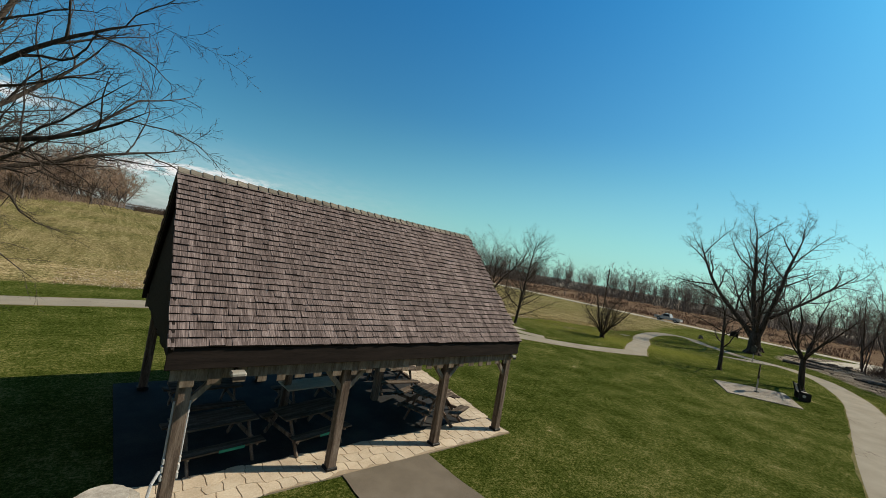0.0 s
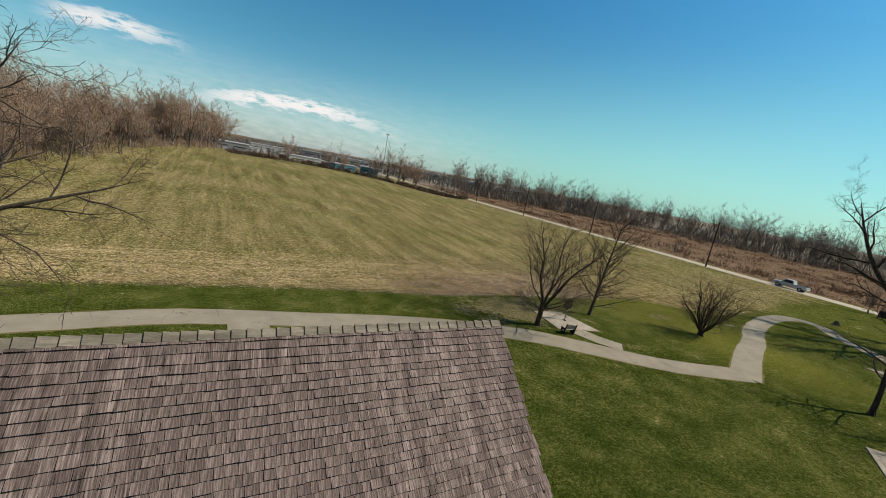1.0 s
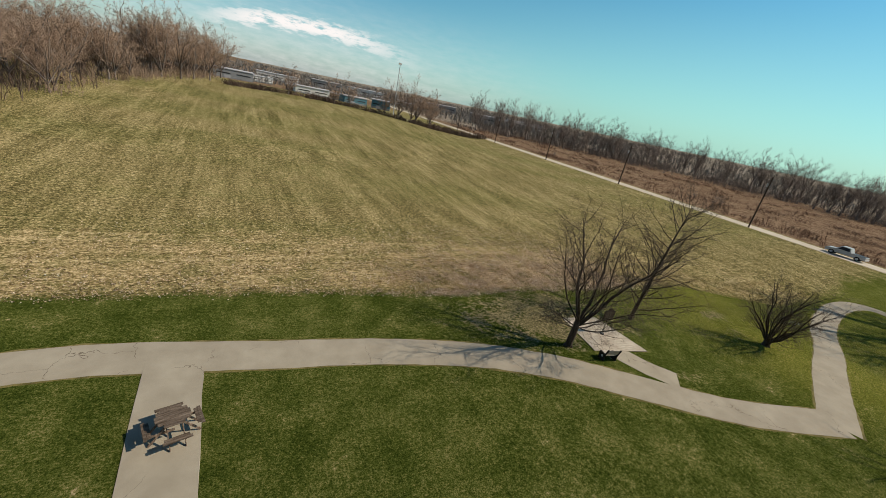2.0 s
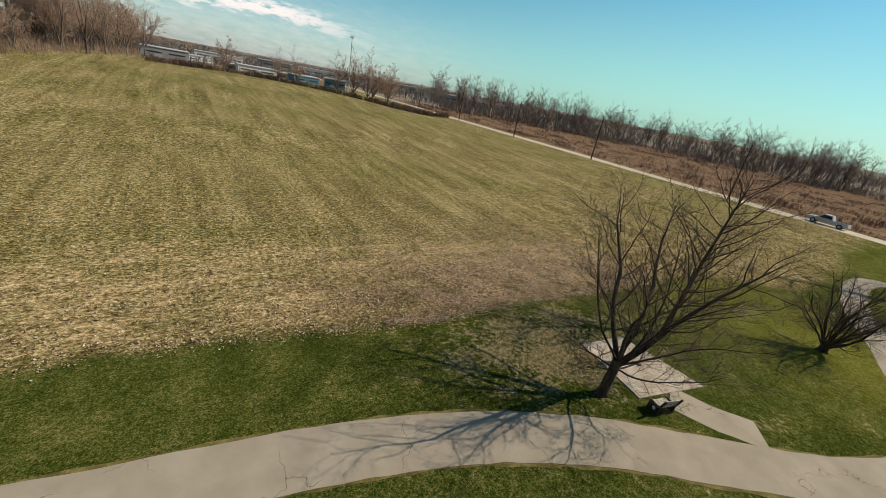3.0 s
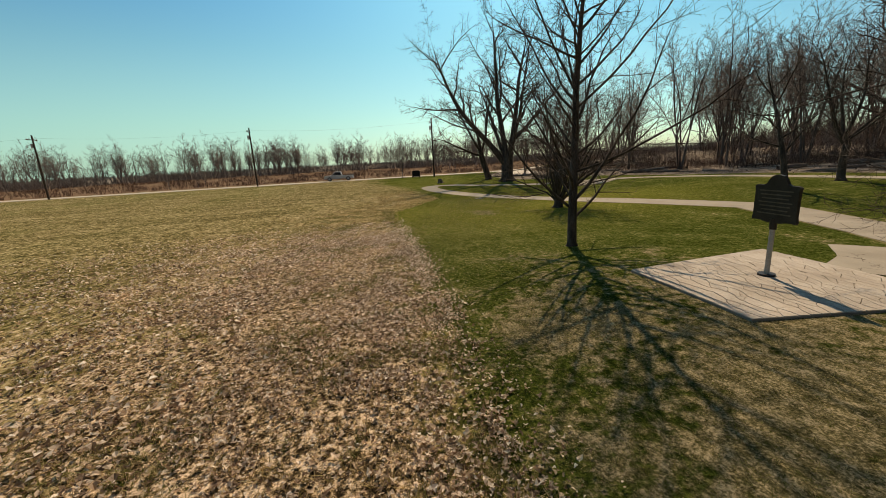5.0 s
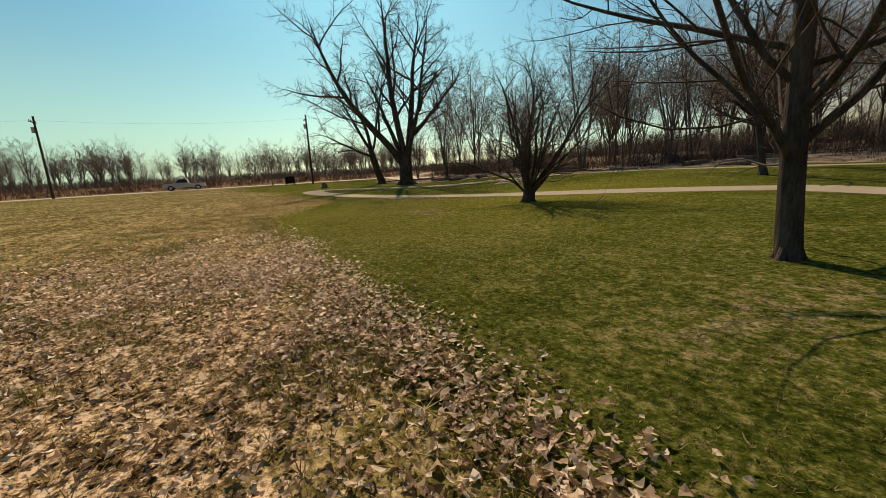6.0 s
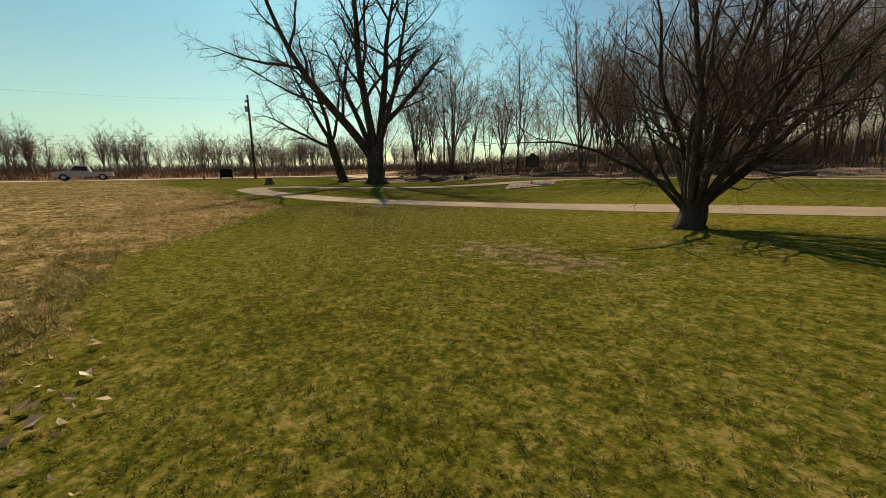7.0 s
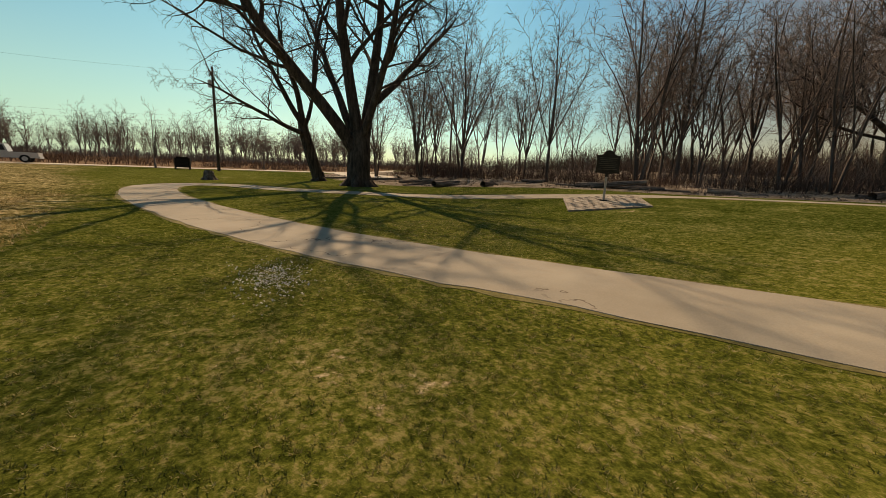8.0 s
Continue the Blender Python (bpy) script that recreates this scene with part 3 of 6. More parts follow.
def strip(name, points, width, mat, lift, label, per=8, rough_edge=0.03):
    """A paved strip that follows the ground, with a real edge."""
    line = spline([(x, y) for x, y in points], per)
    rnd = random.Random(name)
    verts, faces = [], []
    n = len(line)
    for i, p in enumerate(line):
        d = (line[min(i + 1, n - 1)] - line[max(i - 1, 0)]).normalized()
        s = Vector((-d.y, d.x))
        for k, (off, dz) in enumerate(((-1, -0.08), (-1, 0), (-0.34, 0.006), (0.34, 0.006), (1, 0), (1, -0.08))):
            q = p + s * off * (width / 2 + rnd.uniform(-rough_edge, rough_edge) * abs(off))
            verts.append((q.x, q.y, ground_z(q.x, q.y) + lift + dz))
    for i in range(n - 1):
        for k in range(5):
            a = i * 6 + k
            faces.append((a, a + 6, a + 7, a + 1))
    ob = mesh_of(name, verts, faces, mat)
    return tagged(ob, label, "path", kind="structure")


strip("path_verge", PATH_MAIN, 2.02, M_SOIL, 0.006, "dark soil verge along the footpath", rough_edge=0.07)
strip("path_loop_verge", PATH_LOOP, 1.9, M_SOIL, 0.004, "dark soil verge along the looping footpath", rough_edge=0.07)
strip("path", PATH_MAIN, 1.85, M_PATH, 0.016, "pale worn asphalt footpath winding across the lawn")
strip("path_loop", PATH_LOOP, 1.75, M_PATH, 0.011, "pale asphalt footpath looping round the lawn")
strip("path_spur", [(-4.45, 17.3), (-4.35, 14), (-4.25, 10.4), (-4.2, 6.2)], 1.9, M_PATH, 0.026, "short concrete walk to the back of the shelter", 3)
strip("path_front", [(-4.3, 0.12), (-4.3, -1.5), (-3.9, -3.4), (-2.6, -6.2), (0.6, -9.2)], 2.4, M_WALK, 0.026, "grey concrete walk leading to the shelter front", 4)
strip("road", [(94.5, -400), (92.5, -120), (90.9, -30), (90.6, 20), (90.9, 120), (93, 300), (97, 900)], 4.8, M_ROAD, 0.04, "pale concrete road along the field", 6)
strip("road_entrance", [(91.3, -9), (84, -6.5), (77, -4.5), (70, -3.5)], 5.0, M_ROAD, 0.05, "pale gravel entrance off the road", 4)


# ---- pads ----
def wavy(q):
    """A gentle wander for the joints of pressed stones."""
    return q + Vector((noise.noise(Vector((q.x * 2.1, q.y * 2.1, 1.7))), noise.noise(Vector((q.x * 2.1, q.y * 2.1, 8.3))))) * 0.13 + Vector((noise.noise(Vector((q.x * 6.5, q.y * 6.5, 3.1))), noise.noise(Vector((q.x * 6.5, q.y * 6.5, 5.9))))) * 0.035


def build_pad(name, corners, label):
    """A slab with its stones raised between recessed joints."""
    holder = new(name)
    tagged(holder, label, "pavement", kind="structure")
    P = [Vector(c) for c in corners]
    top = 0.035
    verts = [(p.x, p.y, ground_z(p.x, p.y) - 0.1) for p in P] + [(p.x, p.y, ground_z(p.x, p.y) + top) for p in P]
    faces = [(4, 5, 6, 7), (0, 1, 5, 4), (1, 2, 6, 5), (2, 3, 7, 6), (3, 0, 4, 7)]
    mesh_of("slab", verts, faces, M_SLATEJOINT, holder)
    rnd = random.Random(name)
    nu = max(3, int((P[1] - P[0]).length / 0.3))
    nv = max(3, int((P[3] - P[0]).length / 0.15))
    grid = {}
    for j in range(nv + 1):
        for i in range(nu + 1):
            u, v = i / nu, j / nv
            if 0 < i < nu:
                u += (0.25 if j % 2 else -0.25) / nu + rnd.uniform(-0.24, 0.24) / nu
            if 0 < j < nv:
                v += rnd.uniform(-0.3, 0.3) / nv
            q = (P[0] * (1 - u) + P[1] * u) * (1 - v) + (P[3] * (1 - u) + P[2] * u) * v
            grid[i, j] = (q, u, v)
    for j in range(nv):
        for i in range(nu):
            c = [grid[i, j], grid[i + 1, j], grid[i + 1, j + 1], grid[i, j + 1]]
            ring = []
            for k in range(4):
                (qa, ua, va), (qb, ub, vb) = c[k], c[(k + 1) % 4]
                for s in (0.05, 0.35, 0.65, 0.95):
                    q, u, v = qa.lerp(qb, s), ua + (ub - ua) * s, va + (vb - va) * s
                    ring.append(q.lerp(wavy(q), smooth(0.0, 0.1, min(u, 1 - u, v, 1 - v))))
            mid = sum(ring, Vector((0, 0))) / len(ring)
            ring = [mid + (q - mid) * (1 - 0.004 / max(0.05, (q - mid).length)) for q in ring]
            z0 = ground_z(mid.x, mid.y) + top
            n = len(ring)
            vs = [(q.x, q.y, z0 - 0.01) for q in ring] + [(*(mid + (q - mid) * 0.975), z0 + 0.006) for q in ring]
            fs = [tuple(range(n, 2 * n))] + [(k, (k + 1) % n, n + (k + 1) % n, n + k) for k in range(n)]
            mesh_of("stone", vs, fs, M_SLATE, holder)
    return holder


build_pad("pad_1", [(14.75, 13.75), (18.45, 13.1), (18.05, 16.75), (15.35, 16.95)], "tan stamped concrete pad beside the young trees")
build_pad("pad_2", [(18.9, -1.5), (20.6, -4.7), (23.9, -3.4), (21.6, -0.1)], "tan stamped concrete pad with a bench")
build_pad("pad_3", [(42.3, 4.6), (41.0, 2.2), (43.4, -1.2), (44.8, 1.6)], "pale stamped concrete pad beside the path")


# ---- shelter ----
RIDGE_Y, RIDGE_Z, EAVE_Z, XL, XR = 3.08, 5.97, 2.9, -9.12, 0.0
POST_X = (-8.72, -5.67, -2.65, -0.12)
SLOPE = math.hypot(RIDGE_Y, RIDGE_Z - EAVE_Z)
PITCH = math.atan2(RIDGE_Z - EAVE_Z, RIDGE_Y)


def shingle_verts(w, ln, th):
    """One tapered shingle: butt at y 0, thick; head at y ln, thin."""
    h = w / 2
    v = [(-h, 0, 0), (h, 0, 0), (h, ln, -0.012), (-h, ln, -0.012), (-h + 0.002, 0.003, th), (h - 0.002, 0.003, th), (h, ln, 0.002), (-h, ln, 0.002)]
    f = [(4, 5, 6, 7), (0, 1, 5, 4), (1, 2, 6, 5), (3, 0, 4, 7), (0, 3, 2, 1)]
    return v, f


def build_shelter():
    e = empty("picnic_shelter", Matrix(), "open timber picnic shelter with steep weathered cedar roof", "shelter")
    rnd = random.Random(7)
    # roof: deck under each slope, then shingles on the front
    for s in (0, 1):
        y0 = 0.03 if s == 0 else 2 * RIDGE_Y - 0.03
        v = [(XL + 0.03, y0, EAVE_Z - 0.03), (XR - 0.03, y0, EAVE_Z - 0.03), (XR - 0.03, RIDGE_Y, RIDGE_Z - 0.06), (XL + 0.03, RIDGE_Y, RIDGE_Z - 0.06)]
        v += [(a, b, c - 0.09) for a, b, c in v]
        mesh_of("roof_deck", v, [(0, 1, 2, 3), (7, 6, 5, 4), (0, 4, 5, 1), (1, 5, 6, 2), (2, 6, 7, 3), (3, 7, 4, 0)], M_FASCIA, e)
    roof = mesh_of("roof", [(XL + 0.05, RIDGE_Y, RIDGE_Z - 0.075), (XR - 0.05, RIDGE_Y, RIDGE_Z - 0.075), (XR - 0.05, RIDGE_Y + 0.03, RIDGE_Z - 0.1), (XL + 0.05, RIDGE_Y + 0.03, RIDGE_Z - 0.1)], [(0, 1, 2, 3)], M_FASCIA, e)
    courses = 28
    step = SLOPE / courses
    widths = [0.11, 0.14, 0.17, 0.2, 0.24]
    kinds = []
    for w in widths:
        for th in (0.04, 0.054):
            v, f = shingle_verts(w, step * 1.7, th)
            me = bpy.data.meshes.new("shingle")
            me.from_pydata(v, [], f)
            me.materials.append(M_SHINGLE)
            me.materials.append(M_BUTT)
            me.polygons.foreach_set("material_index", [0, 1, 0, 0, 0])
            kinds.append((w, th, me))
    rest_v, rest_f = [], []
    singles = 0
    for side in (0, 1):
        for c in range(courses):
            x = XL + rnd.uniform(-0.012, 0.012)
            wave = rnd.uniform(-0.008, 0.008)
            while x < XR + 0.01:
                w, th, me = rnd.choice(kinds)
                if x + w > XR + 0.05:
                    w, th, me = kinds[rnd.randrange(2)]
                d = c * step + wave + rnd.uniform(-0.007, 0.007) - 0.02
                at = Matrix.Translation((x + w / 2, d * math.cos(PITCH), EAVE_Z + 0.01 + d * math.sin(PITCH))) @ Matrix.Rotation(PITCH, 4, "X")
                at = at @ Matrix.Rotation(rnd.uniform(-0.008, 0.008), 4, "Z") @ Matrix.Rotation(rnd.uniform(-0.01, 0.012), 4, "Y")
                if side == 1:
                    at = Matrix.Translation((0, 2 * RIDGE_Y, 0)) @ Matrix.Diagonal((1, -1, 1, 1)) @ at
                if side == 0 and singles < 300 and -6.9 < x < -3.7 and 6 < c < courses - 1:
                    ob = new("shingle", me)
                    ob.parent = roof
                    ob.matrix_world = at
                    singles += 1
                else:
                    v, f = shingle_verts(w, step * (1.7 if c < courses - 1 else 0.98), th)
                    o = len(rest_v)
                    rest_v += [tuple(at @ Vector(q)) for q in v]
                    rest_f += [tuple(o + k for k in (q if side == 0 else q[::-1])) for q in f]
                x += w + rnd.uniform(0.001, 0.005)
    ob = mesh_of("shingles", rest_v, rest_f, M_SHINGLE_REST, roof)
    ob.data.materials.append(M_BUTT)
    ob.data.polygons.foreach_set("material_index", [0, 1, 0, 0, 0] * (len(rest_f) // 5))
    ob["kind"] = "stuff"
    # ridge caps
    n = 38
    for k in range(n):
        x0 = XL + (XR - XL) * k / n
        x1 = x0 + (XR - XL) / n * 1.2
        up, lift = RIDGE_Z + 0.05, 0.03 + rnd.uniform(0, 0.012)
        w = 0.115
        drop = w * math.tan(PITCH)
        vs = []
        for x, dz in ((x0, lift), (x1, 0.0)):
            vs += [(x, RIDGE_Y - w, up + dz - drop), (x, RIDGE_Y, up + dz), (x, RIDGE_Y + w, up + dz - drop), (x, RIDGE_Y + w, up - drop - 0.03), (x, RIDGE_Y, up - 0.03), (x, RIDGE_Y - w, up - drop - 0.03)]
        fs = [(0, 6, 7, 1), (1, 7, 8, 2), (2, 8, 9, 3), (3, 9, 10, 4), (4, 10, 11, 5), (5, 11, 6, 0), (0, 1, 4, 5), (1, 2, 3, 4), (6, 11, 10, 7), (7, 10, 9, 8)]
        cap = mesh_of("ridge_cap", vs, fs, M_RIDGE, roof)
        # west end coloured dark, as the shaded tick between caps
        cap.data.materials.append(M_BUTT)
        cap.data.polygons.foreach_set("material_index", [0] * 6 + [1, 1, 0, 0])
    # eaves: dark fascia, hanging boards of uneven length
    for y, sg in ((0.0, -1), (2 * RIDGE_Y, 1)):
        box_part("fascia", (XR - XL - 0.04, 0.04, 0.36), Matrix.Translation(((XL + XR) / 2, y + sg * 0.005 - sg * 0.02, EAVE_Z - 0.2)), M_FASCIA, e)
        x = XL + 0.12
        k = 0
        while x < XR - 0.3:
            w = rnd.uniform(0.15, 0.24)
            ln = 0.36 + (0.1 if k % 2 else 0.0) + rnd.uniform(-0.02, 0.02)
            box_part("valance_board", (w - 0.006, 0.022, ln), Matrix.Translation((x + w / 2, y - sg * (0.10 + 0.004 * (k % 3)), 2.66 - ln / 2)), M_BOARD, e, bevel=0.003)
            x += w
            k += 1
        box_part("beam", (XR - XL - 0.3, 0.18, 0.24), Matrix.Translation(((XL + XR) / 2, y - sg * 0.3, 2.56)), M_POST, e)
    # posts and braces
    for y, sg in ((0.3, 1), (2 * RIDGE_Y - 0.3, -1)):
        for k, x in enumerate(POST_X):
            p = box_part("post", (0.2, 0.2, 2.46), Matrix.Translation((x, y, 1.21)), M_POST, e, bevel=0.012)
            box_part("foot_bracket", (0.26, 0.26, 0.07), Matrix.Translation((x, y, 0.075)), M_DARK, p, bevel=0.01)
            for d in (-1, 1):
                if (k == 0 and d < 0) or (k == 3 and d > 0):
                    continue
                bm = bmesh.new()
                beam_between(bm, (x + d * 0.06, y, 1.82), (x + d * 0.62, y, 2.44), 0.1, 0.1)
                part("brace", bm, M_BRACE, p)
    for x in (-5.67, -2.65):
        box_part("post", (0.2, 0.2, 5.3), Matrix.Translation((x, 3.45, 2.63)), M_POST, e, bevel=0.012)
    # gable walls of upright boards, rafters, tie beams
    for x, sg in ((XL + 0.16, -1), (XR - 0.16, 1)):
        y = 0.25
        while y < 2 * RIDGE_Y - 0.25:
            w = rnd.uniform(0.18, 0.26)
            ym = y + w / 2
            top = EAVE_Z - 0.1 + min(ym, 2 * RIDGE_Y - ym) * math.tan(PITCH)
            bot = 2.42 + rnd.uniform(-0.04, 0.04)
            # west gable takes the dark fascia board, the east one the paler board
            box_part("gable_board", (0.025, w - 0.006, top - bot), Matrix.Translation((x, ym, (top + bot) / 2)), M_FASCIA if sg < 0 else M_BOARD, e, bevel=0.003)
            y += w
        for yy in (0, 2 * RIDGE_Y):
            bm = bmesh.new()
            beam_between(bm, (x + sg * 0.09, yy, EAVE_Z - 0.09), (x + sg * 0.09, RIDGE_Y, RIDGE_Z - 0.12), 0.05, 0.2)
            part("barge_board", bm, M_FASCIA, e)
    for x in POST_X:
        box_part("tie_beam", (0.16, 2 * RIDGE_Y - 0.7, 0.22), Matrix.Translation((x, RIDGE_Y, 2.56)), M_POST, e)
    # floor: slab coloured dark for the roof's shade, with a stamped tan border
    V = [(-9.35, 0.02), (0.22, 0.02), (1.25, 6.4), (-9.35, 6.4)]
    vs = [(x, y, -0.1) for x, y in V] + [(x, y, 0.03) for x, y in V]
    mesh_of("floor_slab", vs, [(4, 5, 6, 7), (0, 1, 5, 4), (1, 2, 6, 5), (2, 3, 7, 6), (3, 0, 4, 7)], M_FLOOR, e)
    # wavy flagstones pressed into the tan border
    bands = [("f", (-9.35, 0.02), (0.22, 0.02), 1.05, 26), ("r", (0.22, 0.02), (1.25, 6.4), 1.0, 16)]
    for nm, a, b, wid, n in bands:
        a, b = Vector(a), Vector(b)
        d = (b - a).normalized()
        s = Vector((-d.y, d.x))
        lo = -0.05 if nm == "f" else 1.06
        L = (b - a).length
        B = [a + d * lo - s * 0.03, a + d * (L + 0.02) - s * 0.03, a + d * (L + 0.02) + s * wid, a + d * lo + s * wid]
        mesh_of("border", [(q.x, q.y, 0.034) for q in B] + [(q.x, q.y, -0.08) for q in B], [(0, 1, 2, 3), (0, 4, 5, 1), (1, 5, 6, 2), (2, 6, 7, 3), (3, 7, 4, 0)], M_JOINT, e)
        rows = 3
        for k in range(n):
            for row in range(rows):
                sh = (0.0, 0.5, 0.22)[row]
                t0, t1 = lo + (L - lo) * max(0, k - sh) / n, lo + (L - lo) * (n if k == n - 1 else k + 1 - sh) / n
                c = [a + d * t0 + s * wid * row / rows, a + d * t1 + s * wid * row / rows, a + d * t1 + s * wid * (row + 1) / rows, a + d * t0 + s * wid * (row + 1) / rows]
                ring = []
                for q in range(4):
                    ring += [wavy(c[q].lerp(c[(q + 1) % 4], u)) for u in (0.06, 0.35, 0.65, 0.94)]
                mid = sum(ring, Vector((0, 0))) / len(ring)
                ring = [mid + (q - mid) * (1 - 0.007 / max(0.05, (q - mid).length)) for q in ring]
                m = len(ring)
                vv = [(q.x, q.y, 0.03) for q in ring] + [(*(mid + (q - mid) * 0.97), 0.045) for q in ring]
                ff = [tuple(range(m, 2 * m))] + [(q, (q + 1) % m, m + (q + 1) % m, m + q) for q in range(m)]
                mesh_of("stone", vv, ff, M_PAD, e)
    return e


build_shelter()


def flood_light(x, y, z):
    e = empty("flood_light", Matrix.Translation((x, y, z)), "grey metal flood light with dark lens under the eave", "light fixture")
    box_part("housing", (0.26, 0.18, 0.09), Matrix.Translation((0, 0, 0.02)), M_SIGNPOLE, e, bevel=0.03)
    box_part("lens", (0.22, 0.02, 0.07), Matrix.Translation((0, -0.095, -0.03)), M_DARK, e, bevel=0.01)
    box_part("arm", (0.05, 0.2, 0.05), Matrix.Translation((0, 0.17, 0.04)), M_DARK, e)
    return e


flood_light(-8.02, -0.1, 2.42)
# the dark bracket box at the right corner reuses the flood light build
bracket_box = flood_light(-0.18, 0.02, 2.42)
for o in bracket_box.children:
    o.scale = (0.7, 0.7, 0.9)


def outlet_stack(x, y):
    e = empty("outlet_box", Matrix.Translation((x, y, 0)), "white weatherproof outlet boxes on the corner post", "outlet box")
    for k, z in enumerate((0.62, 0.76, 0.9)):
        box_part("cover", (0.035, 0.09, 0.11), Matrix.Translation((0, 0, z)), M_WHITEWALL, e, bevel=0.008)
    bm = bmesh.new()
    rod(bm, (0, 0, 0.95), (0, 0, 1.9), 0.02)
    part("conduit", bm, M_STEEL, e)
    return e


outlet_stack(-8.605, 0.25)
outlet_stack(-8.835, 0.25)


def drinking_fountain(x, y):
    """A stone pedestal with a bent steel pipe beside the corner post."""
    e = empty("drinking_fountain", Matrix.Translation((x, y, 0)), "pale stone pedestal fountain with bent steel pipe", "fountain")
    bm = bmesh.new()
    for k, (r, z0, z1) in enumerate(((0.42, -0.05, 0.55), (0.5, 0.55, 0.72), (0.34, 0.72, 0.84))):
        bmesh.ops.create_cone(bm, cap_ends=True, segments=14, radius1=r, radius2=r * 0.93, depth=z1 - z0, matrix=Matrix.Translation((0, 0, (z0 + z1) / 2)))
    part("pedestal", bm, M_STONE, e)
    bm = bmesh.new()
    pts = [(0.5, 0.0, 0.0), (0.52, 0.02, 0.5), (0.58, 0.12, 0.8), (0.68, 0.28, 0.9)]
    for p, q in zip(pts, pts[1:]):
        rod(bm, p, q, 0.025)
    part("pipe", bm, M_STEEL, e)


drinking_fountain(-9.6, -0.35)


# ---- picnic tables ----
def picnic_table(m, label, top_mat=None, cloth=False):
    e = empty("picnic_table", m, label, "picnic table", "tables at the shelter")
    for k in range(5):
        box_part("top_plank", (1.6, 0.14, 0.038), Matrix.Translation((0, (k - 2) * 0.147, 0.74)), top_mat or M_TABLE, e, bevel=0.004)
    for s in (-1, 1):
        for k in range(2):
            box_part("bench_plank", (1.6, 0.13, 0.038), Matrix.Translation((0, s * (0.62 + k * 0.137), 0.44)), M_TABLE, e, bevel=0.004)
        for x in (-0.62, 0.62):
            bm = bmesh.new()
            beam_between(bm, (x, s * 0.72, 0.0), (x, s * 0.22, 0.72), 0.04, 0.09)
            part("leg", bm, M_POST, e)
    for x in (-0.66, 0.66):
        box_part("crossbar", (0.04, 1.5, 0.09), Matrix.Translation((x, 0, 0.38)), M_POST, e, bevel=0.004)
    if cloth:
        box_part("painted_stripe", (0.5, 0.006, 0.06), Matrix.Translation((0.1, -0.826, 0.43)), M_GREENP, e, "green painted patch on the bench edge", bevel=0)
    return e


def octagon_table(m, label):
    e = empty("octagonal_table", m, label, "picnic table", "tables at the shelter")
    for k in range(6):
        y = (k - 2.5) * 0.2
        half = math.sqrt(max(0.05, 0.64 ** 2 - (abs(y) + 0.04) ** 2)) + 0.06
        box_part("top_plank", (2 * half, 0.19, 0.04), Matrix.Translation((0, y, 0.74)), M_TABLE, e, bevel=0.004)
    for k in range(4):
        r = Matrix.Rotation(math.pi / 2 * k, 4, "Z")
        for j in range(2):
            box_part("bench_plank", (0.95 + 0.16 * j, 0.14, 0.038), r @ Matrix.Translation((0, -0.93 - 0.147 * j, 0.44)), M_TABLE, e, bevel=0.004)
        bm = bmesh.new()
        beam_between(bm, r @ Vector((0.3, -1.0, 0)), r @ Vector((0.3, -0.2, 0.7)), 0.04, 0.09)
        part("leg", bm, M_POST, e)
        bm = bmesh.new()
        beam_between(bm, r @ Vector((-0.3, -1.0, 0)), r @ Vector((-0.3, -0.2, 0.7)), 0.04, 0.09)
        part("leg", bm, M_POST, e)
        bm = bmesh.new()
        beam_between(bm, r @ Vector((0.3, -1.05, 0.38)), r @ Vector((0.3, 0, 0.38)), 0.04, 0.09)
        part("crossbar", bm, M_POST, e)
    return e


F = 0.034
picnic_table(pose(-7.75, 1.85, F, rz=8), "dark weathered picnic table with a green stripe in the shelter", None, True)
picnic_table(pose(-5.7, 1.8, F, rz=12), "dark weathered picnic table with a green stripe in the shelter", None, True)
picnic_table(pose(-5.0, 3.4, F, rz=4), "picnic table in the shelter, its top coloured pale as if sunlit", M_SUNTOP)
picnic_table(pose(-7.6, 3.9, F, rz=2), "weathered grey picnic table under the shelter roof")
picnic_table(pose(-1.5, 4.3, F, rz=-8), "sunlit weathered grey picnic table on the slab")
picnic_table(pose(-0.6, 5.7, F, rz=-6), "sunlit weathered grey picnic table on the slab")
picnic_table(pose(-3.4, 5.4, F, rz=3), "weathered grey picnic table under the shelter roof")
octagon_table(pose(-1.55, 1.9, F + 0.02, rz=22), "octagonal weathered picnic table at the shelter edge")
octagon_table(pose(-4.1, 13.55, ground_z(-4.1, 13.55) + 0.03, rz=15) @ Matrix.Diagonal((0.68, 0.68, 0.95, 1)), "octagonal weathered picnic table on the concrete walk")


